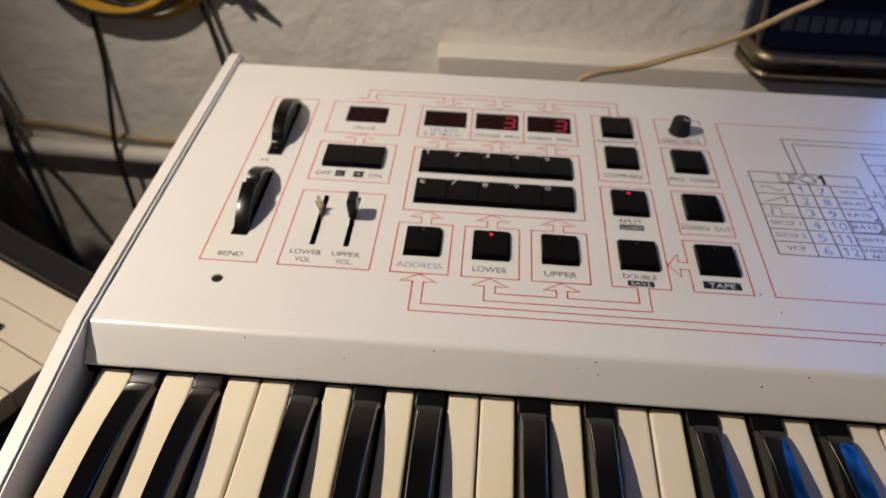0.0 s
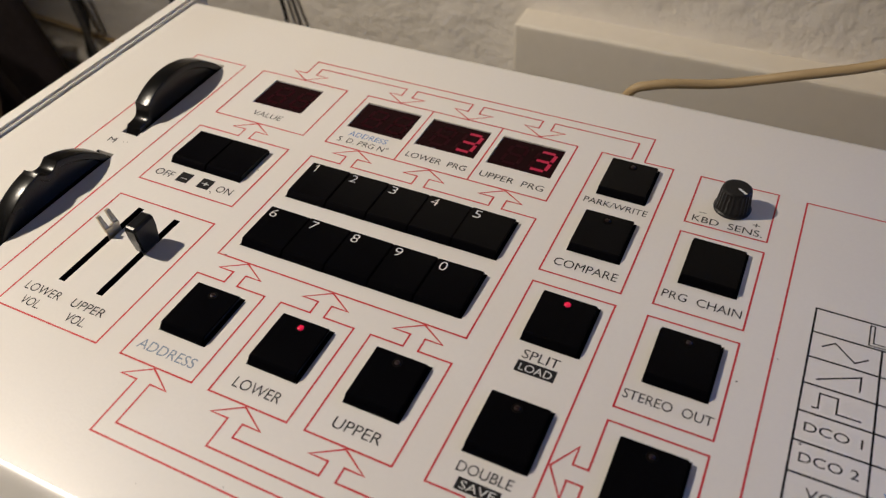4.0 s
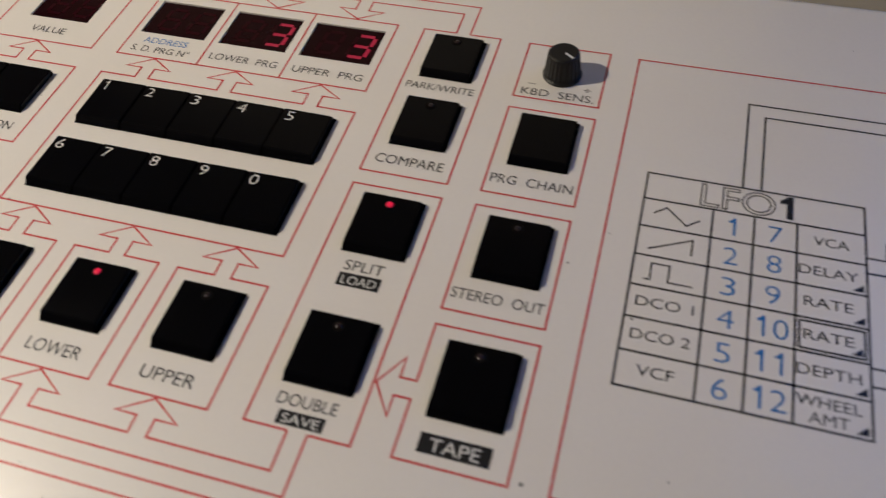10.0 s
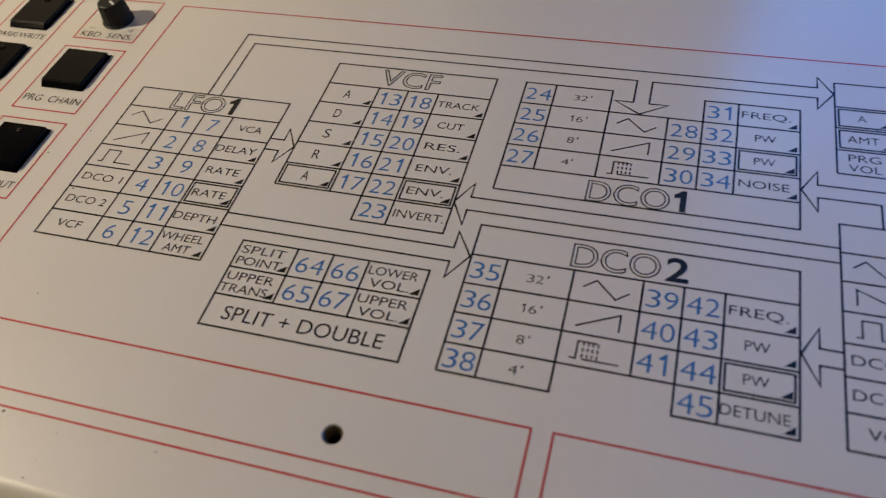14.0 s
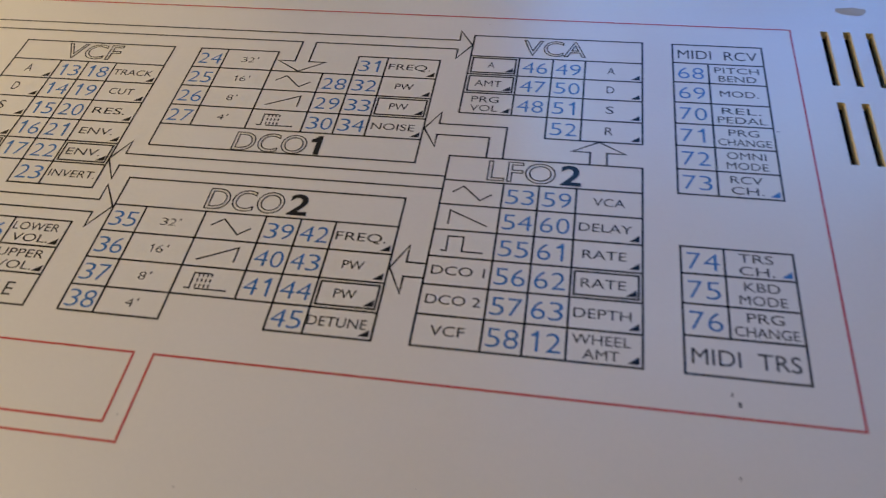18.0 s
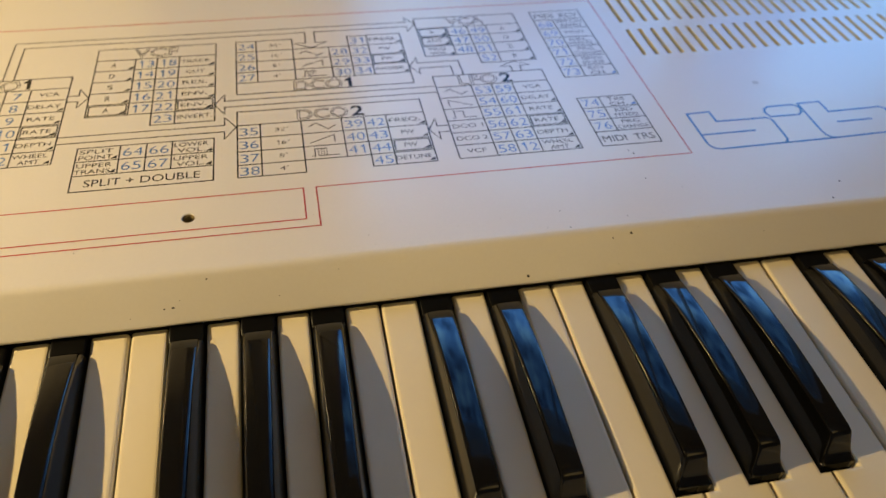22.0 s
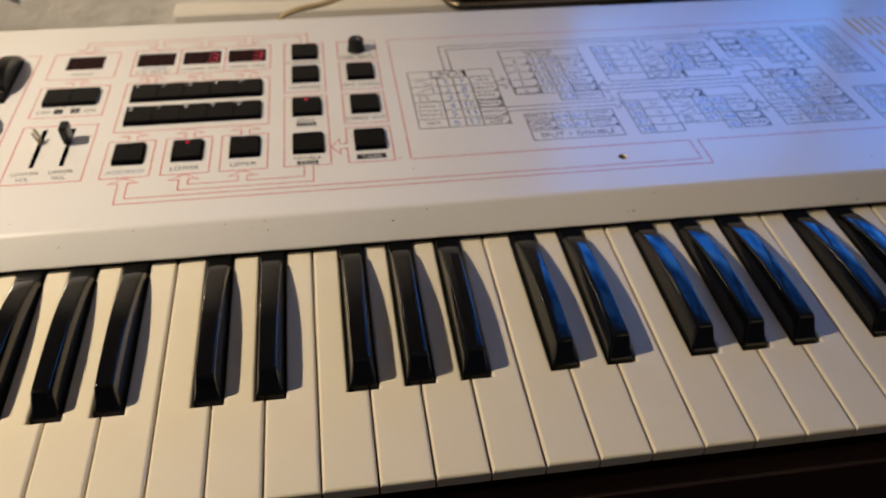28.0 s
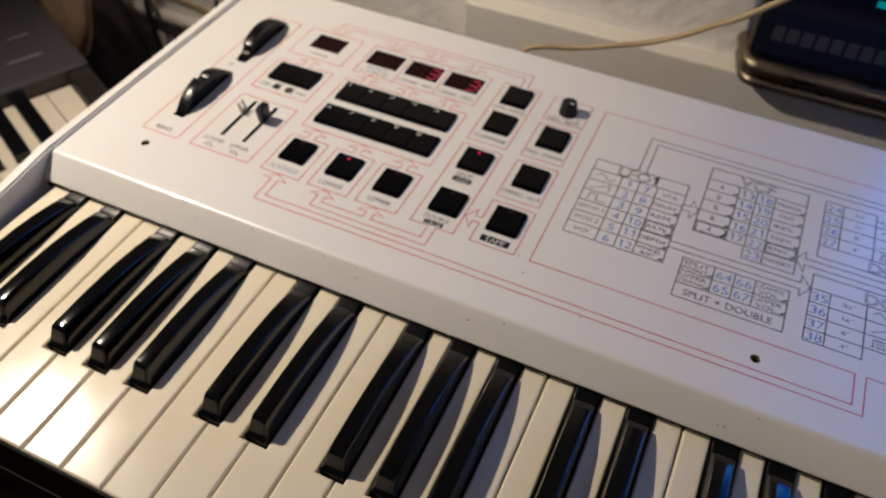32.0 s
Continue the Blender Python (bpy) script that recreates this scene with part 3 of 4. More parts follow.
def up_arrow(cx, y0, hy, tip, hw=8.6, sw=2.6):
    return [(cx - sw, y0), (cx - sw, hy), (cx - hw, hy), (cx, tip), (cx + hw, hy), (cx + sw, hy), (cx + sw, y0)]


def red_box(x0, x1, y0, y1, arrows=()):
    """A frame; arrows: (cx, head base, tip) that rise out of its upper side."""
    p = [(x0, y0), (x0, y1)]
    for cx, hy, tip in arrows:
        p += up_arrow(cx, y1, hy, tip)
    p += [(x1, y1), (x1, y0), (x0, y0)]
    printed("red_frame_line", [p], LW, RED)


red_box(33.3, 61.4, 79.1, 235.3)
red_box(71.7, 116.6, 199.1, 235.3)
red_box(71.7, 116.6, 150.3, 188.5, [(94.1, 193.6, 198.7)])
red_box(71.7, 116.6, 79.0, 139.8)
red_box(127.3, 223.0, 128.0, 188.5, [(143.2, 193.6, 198.7), (175.1, 193.6, 198.7), (207.0, 193.6, 198.7)])
printed("red_frame_line", [[(127.3, 199.1), (127.3, 235.3), (223.0, 235.3), (223.0, 199.1), (127.3, 199.1)], [(159.2, 199.1), (159.2, 235.3)], [(191.0, 199.1), (191.0, 235.3)]], LW, RED)
red_box(126.6, 154.6, 79.1, 117.3, [(140.6, 122.5, 127.6)])
red_box(161.0, 188.8, 79.1, 117.3, [(174.9, 122.5, 127.6)])
red_box(194.9, 223.0, 79.1, 117.3, [(208.9, 122.5, 127.6)])
# feed from the first column of buttons to the four displays
feed = [(249.9, 235.3), (249.9, 251.3), (91.5, 251.3), (91.5, 241.0), (85.4, 241.0), (94.1, 235.7), (102.8, 241.0), (96.7, 241.0), (96.7, 246.4)]
for cx in (143.2, 175.1, 207.0):
    feed += [(cx - 2.6, 246.4), (cx - 2.6, 241.0), (cx - 8.6, 241.0), (cx, 235.7), (cx + 8.6, 241.0), (cx + 2.6, 241.0), (cx + 2.6, 246.4)]
feed += [(244.8, 246.4), (244.8, 235.3)]
printed("red_frame_line", [feed], LW, RED)
printed("red_frame_line", [[(244.8, 235.3), (233.0, 235.3), (233.0, 165.2), (261.1, 165.2), (261.1, 235.3), (249.9, 235.3)]], LW, RED)
printed("red_frame_line", [[(244.8, 79.1), (233.0, 79.1), (233.0, 159.5), (261.1, 159.5), (261.1, 79.1), (250.1, 79.1)]], LW, RED)
red_box(271.6, 299.7, 208.0, 235.2)
red_box(271.6, 299.7, 165.2, 202.5)
red_box(271.6, 299.7, 122.3, 159.6)
printed("red_frame_line", [[(271.6, 94.6), (271.6, 79.1), (299.7, 79.1), (299.7, 117.2), (271.6, 117.2), (271.6, 99.8), (267.2, 99.8), (267.2, 105.6), (261.7, 97.2), (267.2, 88.8), (267.2, 94.6), (271.6, 94.6)]], LW, RED)
printed("red_frame_line", [[(250.1, 79.1), (250.1, 63.4), (172.4, 63.4), (172.4, 73.4), (166.4, 73.4), (175.0, 78.6), (183.6, 73.4), (177.6, 73.4), (177.6, 68.6),
                            (206.3, 68.6), (206.3, 73.4), (200.3, 73.4), (208.9, 78.6), (217.5, 73.4), (211.5, 73.4), (211.5, 68.6), (244.8, 68.6), (244.8, 79.1)]], LW, RED)
printed("red_frame_line", [[(488.4, 79.1), (309.5, 79.1), (309.5, 234.6), (672.1, 234.6), (672.1, 79.1), (494.0, 79.1), (494.0, 53.9), (138.3, 53.9), (138.3, 73.4), (132.3, 73.4),
                            (140.9, 78.6), (149.5, 73.4), (143.5, 73.4), (143.5, 58.8), (488.4, 58.8), (488.4, 79.1)]], LW, RED, "long red printed outline round the parameter tables")

# lettering beside the controls
text("VALUE", 94.3, 205.6, 3.4, GREY_INK, 14.5)
text("ADDRESS", 142.5, 208.2, 3.2, BLUE, 17.5)
text("S. D. PRG N°", 142.6, 203.4, 3.2, BLACK_INK, 23)
text("LOWER  PRG", 174.9, 205.0, 3.5, BLACK_INK, 26)
text("UPPER  PRG", 206.8, 205.0, 3.5, BLACK_INK, 26)
text("OFF", 79.3, 156.9, 3.8, BLACK_INK, 8.6)
text("ON", 108.2, 156.9, 3.8, BLACK_INK, 7.0)
text("M", 43.6, 165.8, 3.4, GREY_INK, 3.6)
text("BEND", 47.2, 84.6, 3.6, BLACK_INK, 12.2)
text("LOWER", 83.6, 89.4, 3.7, GREY_INK, 15.5)
text("VOL.", 83.6, 83.8, 3.7, GREY_INK, 8.4)
text("UPPER", 103.6, 89.4, 3.7, GREY_INK, 14.0)
text("VOL.", 103.6, 83.8, 3.7, GREY_INK, 8.4)
text("ADDRESS", 140.3, 85.2, 4.0, FADED, 22.0)
text("LOWER", 174.6, 85.2, 4.0, GREY_INK, 16.6)
text("UPPER", 208.8, 85.2, 4.0, BLACK_INK, 15.6)
text("PARK/WRITE", 247.0, 206.2, 3.3, BLACK_INK, 23.5)
text("COMPARE", 247.2, 171.4, 3.9, BLACK_INK, 22.0)
text("SPLIT", 247.0, 129.9, 3.7, BLACK_INK, 11.6)
text("DOUBLE", 247.0, 87.2, 3.5, BLACK_INK, 16.0)
text("KBD  SENS.", 285.7, 211.3, 3.4, BLACK_INK, 24.0)
text("–", 276.6, 215.4, 3.0, BLACK_INK, 2.4)
text("+", 295.0, 215.4, 3.0, BLACK_INK, 2.4)
text("PRG  CHAIN", 285.6, 171.4, 3.7, BLACK_INK, 25.0)
text("STEREO  OUT", 285.6, 128.3, 3.6, BLACK_INK, 25.6)


def plaque(x, y, w, h, s, cap, width):
    bm = strip(bmesh.new(), [(x - w / 2, y), (x + w / 2, y)], h)
    pl = part("printed_plaque", bm, BLACK_INK, panel, "black printed plaque with reversed lettering")
    text(s, x, y, cap, WHITE_INK, width, z=0.11)
    return pl


plaque(247.0, 124.9, 12.5, 4.4, "LOAD", 2.9, 10.2)
plaque(247.0, 82.2, 12.5, 3.8, "SAVE", 2.6, 10.0)
plaque(285.7, 84.6, 18.0, 5.2, "TAPE", 3.6, 12.6)
plaque(88.6, 157.2, 5.6, 5.6, "–", 3.0, 3.2)
plaque(98.9, 157.2, 5.6, 5.6, "+", 3.0, 3.4)

# ---- parameter tables ----
T1, T2, T3, T4, T5 = (318.8, 338.5, 349.9, 361.4, 379.3), (389.5, 409.0, 420.0, 431.2, 449.9), (460.5, 471.2, 490.6, 510.0, 521.0, 531.8, 550.7), (561.2, 579.6, 590.4, 601.6, 621.0), (631.3, 643.0, 661.4)


def lines(name, segs):
    for p in segs:
        printed("table_line" if name == "table_lines" else name, [p], BW, BLACK_INK)


def rect(x0, y0, x1, y1):
    return [(x0, y0), (x0, y1), (x1, y1), (x1, y0), (x0, y0)]


def corner(x, y, mat=None, s=2.45):
    bm = bmesh.new()
    bm.faces.new([bm.verts.new(W(*p, 0.075)) for p in ((x - 0.85 - s * 1.2, y + 0.95), (x - 0.85, y + 0.95), (x - 0.85, y + 0.95 + s))])
    part("corner_mark", bm, mat or BLACK_INK, panel)


def figures(s, x, y, cap, mat, fig, gap, weight=0.0, parent=None, z=0.07, name="printed_number"):
    """Figures of even width; the figure one is drawn with its flag."""
    n = len(s)
    whole = n * fig + (n - 1) * gap
    for i, c in enumerate(s):
        cx = x - whole / 2 + fig / 2 + i * (fig + gap)
        if c == "1":
            st = cap * (0.115 + weight * 3.2)
            x1, y0, y1 = cx + fig * 0.20, y - cap / 2, y + cap / 2
            bm = bmesh.new()
            out = [(x1, y0), (x1, y1), (x1 - st * 0.8, y1), (x1 - st - cap * 0.12, y1 - cap * 0.16), (x1 - st - cap * 0.20, y1 - cap * 0.19), (x1 - st - cap * 0.20, y1 - cap * 0.19 - st * 0.85), (x1 - st, y1 - cap * 0.19 - st * 0.7), (x1 - st, y0)]
            bm.faces.new([bm.verts.new(W(px, py, z)) for px, py in reversed(out)])
            part(name, bm, mat, parent or panel)
        else:
            text(c, cx, y, cap, mat, fig * (0.96 if c != "4" else 1.06), parent=parent, z=z, name=name, weight=weight - 0.011)


def number(s, x0, x1, ya, yb):
    figures(s, (x0 + x1) / 2, (ya + yb) / 2, 6.4, BLUE, 3.95, 0.75)


def cell_label(s, x0, x1, ya, yb, mark=True, framed=False, cap=3.3, mat=None):
    ls = s.split("/")
    cx, cy = (x0 + x1) / 2, (ya + yb) / 2
    for i, t in enumerate(ls):
        wd = min((x1 - x0) - (2.4 if not framed else 4.6), len(t) * 2.95 - (0.6 if "I" in t else 0) + (0.4 if len(t) > 1 else -0.4))
        c = cap if len(ls) == 1 else 3.2
        dy = 0 if len(ls) == 1 else (2.15 if i == 0 else -2.25)
        text(t, cx - (0.8 if mark else 0), cy + dy + (0.3 if len(ls) == 1 else 0), c, GREY_INK, wd)
    if framed:
        printed("double_frame", [rect(x0 + 1.05, min(ya, yb) + 1.05, x1 - 1.05, max(ya, yb) - 1.05)], BW, BLACK_INK)
    if mark:
        corner(x1 - (0.75 if framed else 0), min(ya, yb) + (0.75 if framed else 0), mat)


def feet(s, x, y):
    figures(s, x - 0.5, y, 3.0, GREY_INK, 2.3, 0.35, name="printed_label")
    printed("foot_mark", [[(x + len(s) * 1.35 + 0.5, y + 1.6), (x + len(s) * 1.35 + 0.2, y + 0.7)]], 0.45, GREY_INK)


def wave(kind, x0, x1, ya, yb):
    cx, cy, w, h = (x0 + x1) / 2, (ya + yb) / 2, (x1 - x0) * 0.33, abs(yb - ya) * 0.27
    if kind == "tri":
        p = [[(cx - w, cy), (cx - w * 0.45, cy + h), (cx + w * 0.45, cy - h), (cx + w, cy)]]
    elif kind == "saw":
        p = [[(cx - w, cy - h), (cx + w * 0.8, cy + h), (cx + w * 0.8, cy - h)]]
    elif kind == "fall":
        p = [[(cx - w * 0.9, cy - h), (cx - w * 0.9, cy + h), (cx + w, cy - h)]]
    elif kind == "square":
        p = [[(cx - w, cy - h), (cx - w * 0.75, cy - h), (cx - w * 0.75, cy + h), (cx, cy + h), (cx, cy - h), (cx + w, cy - h)]]
    else:
        p = [[(cx - w, cy - h), (cx - w * 0.75, cy - h), (cx - w * 0.75, cy + h), (cx + w * 0.05, cy + h)], [(cx - w * 0.5, cy - h), (cx + w, cy - h)]]
        for k in range(4):
            xx = cx - w * 0.5 + k * w * 0.2
            for q in range(3):
                p.append([(xx, cy + h - q * h * 0.7), (xx, cy + h - q * h * 0.7 - h * 0.42)])
    printed("waveform_sign", p, 0.5, BLACK_INK)


def title(digit, x, y, letters):
    """Outlined capitals and a solid numeral."""
    wd = {"LFO": 21.0, "VCF": 22.5, "DCO": 25.0, "VCA": 22.5}[letters]
    text(letters, x, y, 8.8, BLACK_INK, wd, outline=0.016, z=0.10, name="outlined_title")
    if digit:
        figures(digit, x + wd / 2 + (3.4 if digit == "1" else 4.6), y, 8.6, BLACK_INK, 6.6, 0, 0.03, name="solid_title_numeral", z=0.11)


def steps(a, b, n):
    return [a + (b - a) * i / n for i in range(n + 1)]


# first oscillator table (six rows)
def lfo(T, yt, ytop, ybot, first, labels, waves, digit, tx, nums):
    rows = steps(ytop, ybot, 6)
    s = [rect(T[0], ybot, T[4], yt)] + [[(T[0], y), (T[4], y)] for y in rows[:-1]] + [[(x, ybot), (x, ytop)] for x in T[1:4]]
    lines("table_lines", s)
    for i in range(6):
        ya, yb = rows[i], rows[i + 1]
        if i < 3:
            wave(waves[i], T[0], T[1], ya, yb)
        else:
            cell_label(("DCO 1", "DCO 2", "VCF")[i - 3], T[0], T[1], ya, yb, False)
        number(str(nums[0][i]), T[1], T[2], ya, yb)
        number(str(nums[1][i]), T[2], T[3], ya, yb)
        cell_label(labels[i], T[3], T[4], ya, yb, i > 0, i == 3)
    title(digit, tx, (yt + ytop) / 2 + 0.2, "LFO")


LF = ("VCA", "DELAY", "RATE", "RATE", "DEPTH", "WHEEL/AMT")
lfo(T1, 183.7, 173.5, 111.2, 1, LF, ("tri", "saw", "square"), "1", 345.0, ((1, 2, 3, 4, 5, 6), (7, 8, 9, 10, 11, 12)))
lfo(T4, 160.7, 150.2, 90.0, 53, LF, ("tri", "fall", "square"), "2", 584.5, ((53, 54, 55, 56, 57, 58), (59, 60, 61, 62, 63, 12)))
# filter
rv = (197.2, 186.8, 176.4, 166.0, 155.8, 145.8, 135.6)
lines("table_lines", [[(T2[0], 145.8), (T2[0], 208.4), (T2[4], 208.4), (T2[4], 135.6), (T2[2], 135.6), (T2[2], 197.2)], [(T2[0], 145.8), (T2[4], 145.8)]]
      + [[(T2[0], y), (T2[4], y)] for y in rv[:5]] + [[(T2[1], 145.8), (T2[1], 197.2)], [(T2[3], 135.6), (T2[3], 197.2)]])
for i in range(5):
    cell_label("ADSRA"[i], T2[0], T2[1], rv[i], rv[i + 1], True, i == 4, 4.5)
    number(str(13 + i), T2[1], T2[2], rv[i], rv[i + 1])
    number(str(18 + i), T2[2], T2[3], rv[i], rv[i + 1])
    cell_label(("TRACK", "CUT", "RES.", "ENV.", "ENV.")[i], T2[3], T2[4], rv[i], rv[i + 1], True, i == 4)
number("23", T2[2], T2[3], rv[5], rv[6])
cell_label("INVERT.", T2[3], T2[4], rv[5], rv[6], False)
title("", 419.0, 203.3, "VCF")
# first pitch oscillator
r1 = (208.4, 197.6, 187.2, 176.9, 167.0, 156.5)
lines("table_lines", [[(T3[0], 156.5), (T3[0], 208.4), (T3[2], 208.4), (T3[2], 167.0)], [(T3[0], 156.5), (T3[6], 156.5), (T3[6], 208.0), (T3[4], 208.0), (T3[4], 167.0)],
                      [(T3[0], 167.0), (T3[6], 167.0)], [(T3[1], 167.0), (T3[1], 208.4)], [(T3[3], 167.0), (T3[3], 197.6)], [(T3[5], 167.0), (T3[5], 208.0)]]
      + [[(T3[0], y), (T3[6], y)] for y in r1[1:4]])
# second pitch oscillator
r2 = (129.7, 119.2, 108.9, 98.9, 90.0)
lines("table_lines", [[(T3[0], 90.0), (T3[0], 141.2), (T3[6], 141.2), (T3[6], 90.0), (T3[4], 90.0), (T3[4], 129.7)], [(T3[0], 90.0), (T3[2], 90.0), (T3[2], 129.7)],
                      [(T3[1], 90.0), (T3[1], 129.7)], [(T3[3], 98.9), (T3[3], 129.7)], [(T3[5], 90.0), (T3[5], 129.7)]]
      + [[(T3[0], y), (T3[6], y)] for y in r2[:4]])
for rr, n0, n1, n2, lab in ((r1, 24, 28, 31, ("FREQ.", "PW", "PW", "NOISE")), (r2, 35, 39, 42, ("FREQ.", "PW", "PW", "DETUNE"))):
    for i in range(4):
        number(str(n0 + i), T3[0], T3[1], rr[i], rr[i + 1])
        feet(("32", "16", "8", "4")[i], (T3[1] + T3[2]) / 2, (rr[i] + rr[i + 1]) / 2)
        number(str(n2 + i), T3[4], T3[5], rr[i], rr[i + 1])
        cell_label(lab[i], T3[5], T3[6], rr[i], rr[i + 1], True, i == 2)
    for i in range(3):
        k = i + 1 if n0 == 24 else i
        wave(("tri", "saw", "pulse")[i], T3[2], T3[3], rr[k], rr[k + 1])
        number(str(n1 + i), T3[3], T3[4], rr[k], rr[k + 1])
title("1", 501.5, 161.3, "DCO")
title("2", 501.5, 135.4, "DCO")
# amplifier
ra = (211.6, 201.6, 191.6, 181.2, 171.2)
lines("table_lines", [[(T4[0], 181.2), (T4[0], 223.4), (T4[4], 223.4), (T4[4], 171.2), (T4[2], 171.2), (T4[2], 211.6)], [(T4[0], 181.2), (T4[4], 181.2)], [(T4[1] - 1.0, 181.2), (T4[1] - 1.0, 211.6)], [(T4[3], 171.2), (T4[3], 211.6)]]
      + [[(T4[0], y), (T4[4], y)] for y in ra[:3]])
for i in range(4):
    if i < 3:
        cell_label(("A", "AMT", "PRG/VOL")[i], T4[0], T4[1] - 1.0, ra[i], ra[i + 1], True, i < 2)
        number(str(46 + i), T4[1] - 1.0, T4[2], ra[i], ra[i + 1])
    number(str(49 + i), T4[2], T4[3], ra[i], ra[i + 1])
    cell_label("ADSR"[i], T4[3], T4[4], ra[i], ra[i + 1], True, False, 3.8)
title("", 590.5, 217.9, "VCA")
# split and double
rs = (121.3, 111.0, 100.9, 90.0)
lines("table_lines", [rect(T2[0], 90.0, T2[4], 121.3), [(T2[0], 111.0), (T2[4], 111.0)], [(T2[0], 100.9), (T2[4], 100.9)]] + [[(x, 100.9), (x, 121.3)] for x in (408.2, 419.8, T2[3])])
for i in range(2):
    cell_label(("SPLIT/POINT", "UPPER/TRANS.")[i], T2[0], 408.2, rs[i], rs[i + 1])
    number(str(64 + i), 408.2, 419.8, rs[i], rs[i + 1])
    number(str(66 + i), 419.8, T2[3], rs[i], rs[i + 1])
    cell_label(("LOWER/VOL.", "UPPER/VOL.")[i], T2[3], T2[4], rs[i], rs[i + 1])
text("SPLIT + DOUBLE", 419.6, 95.3, 5.0, BLACK_INK, 49.0)
# receive and transmit
rr = steps(213.2, 151.3, 6)
lines("table_lines", [rect(T5[0], 151.3, T5[2], 223.4)] + [[(T5[0], y), (T5[2], y)] for y in rr[:-1]] + [[(T5[1], 151.3), (T5[1], 213.2)]])
text("MIDI  RCV", 646.3, 218.2, 5.0, GREY_INK, 26.5)
for i in range(6):
    number(str(68 + i), T5[0], T5[1], rr[i], rr[i + 1])
    cell_label(("PITCH/BEND", "MOD.", "REL./PEDAL", "PRG/CHANGE", "OMNI/MODE", "RCV/CH.")[i], T5[1], T5[2], rr[i], rr[i + 1], i == 5, False, 3.3, BLUE)
rt = (131.1, 121.6, 111.5, 101.4, 90.0)
lines("table_lines", [rect(T5[0], 90.0, T5[2], 131.1)] + [[(T5[0], y), (T5[2], y)] for y in rt[1:4]] + [[(T5[1], 101.4), (T5[1], 131.1)]])
for i in range(3):
    number(str(74 + i), T5[0], T5[1], rt[i], rt[i + 1])
    cell_label(("TRS/CH.", "KBD/MODE", "PRG/CHANGE")[i], T5[1], T5[2], rt[i], rt[i + 1], i == 0, False, 3.3, BLUE)
text("MIDI  TRS", 646.3, 95.6, 5.0, GREY_INK, 26.5)

# signal arrows between the tables
lines("signal_arrow", [[(346.0, 183.7), (346.0, 220.2), (556.0, 220.2), (556.0, 225.6), (561.0, 217.6), (556.0, 209.6), (556.0, 215.0), (503.2, 215.0), (503.2, 203.6), (509.4, 203.6),
                        (500.6, 198.0), (491.8, 203.6), (498.0, 203.6), (498.0, 215.0), (351.2, 215.0), (351.2, 183.7)]])
lines("signal_arrow", [[(379.3, 165.6), (384.6, 165.6), (384.6, 171.2), (389.3, 163.0), (384.6, 154.8), (384.6, 160.4), (379.3, 160.4)]])
lines("signal_arrow", [[(561.2, 151.6), (454.6, 151.6), (454.6, 157.5), (449.8, 148.9), (454.6, 140.1), (454.6, 146.2), (561.2, 146.2)]])
lines("signal_arrow", [[(379.3, 131.0), (454.6, 131.0), (454.6, 137.4), (460.1, 128.7), (454.6, 119.9), (454.6, 125.8), (379.3, 125.8)]])
lines("signal_arrow", [[(561.2, 117.0), (555.4, 117.0), (555.4, 123.2), (551.0, 114.6), (555.4, 106.0), (555.4, 111.9), (561.2, 111.9)]])
lines("signal_arrow", [[(578.0, 160.7), (578.0, 175.2), (555.6, 175.2), (555.6, 180.8), (551.0, 172.6), (555.6, 164.4), (555.6, 170.0), (572.8, 170.0), (572.8, 160.7)]])
lines("signal_arrow", [[(605.0, 160.7), (605.0, 166.2), (599.4, 166.2), (607.6, 171.0), (615.8, 166.2), (610.2, 166.2), (610.2, 160.7)]])

# the maker's mark, as plain outlines
logo = [[(683.0, 110.0), (695.4, 110.4), (695.6, 101.9), (722.4, 101.7), (724.3, 100.8), (725.1, 99.0), (724.9, 84.0), (724.0, 81.6), (722.0, 80.5), (688.0, 80.0), (685.2, 80.9), (683.6, 83.0), (683.0, 86.0), (683.0, 110.0)],
        [(683.2, 92.0), (712.4, 92.2)],
        [(725.6, 102.2), (741.6, 102.0), (743.9, 104.0), (744.9, 107.0), (744.6, 109.2), (742.2, 110.9), (728.4, 110.7), (725.6, 109.0), (724.5, 106.4), (725.6, 102.2)], [(722.0, 80.5), (752.0, 80.8)],
        [(745.8, 111.4), (758.4, 111.7), (758.5, 102.4), (788.0, 103.0), (790.6, 101.2), (790.4, 85.6), (787.6, 82.0), (751.4, 80.8), (748.2, 81.4), (746.3, 83.8), (745.7, 87.0), (745.8, 111.4)],
        [(758.2, 93.3), (778.0, 93.6)],
        [(800.0, 103.4), (802.4, 105.0), (835.6, 105.0), (838.2, 102.0), (837.2, 85.4), (834.0, 82.8), (803.0, 82.4), (800.0, 86.0), (800.0, 103.4)]]
printed("maker_mark", logo, 1.15, LOGO_BLUE, "blue outlined maker's mark as plain shapes")

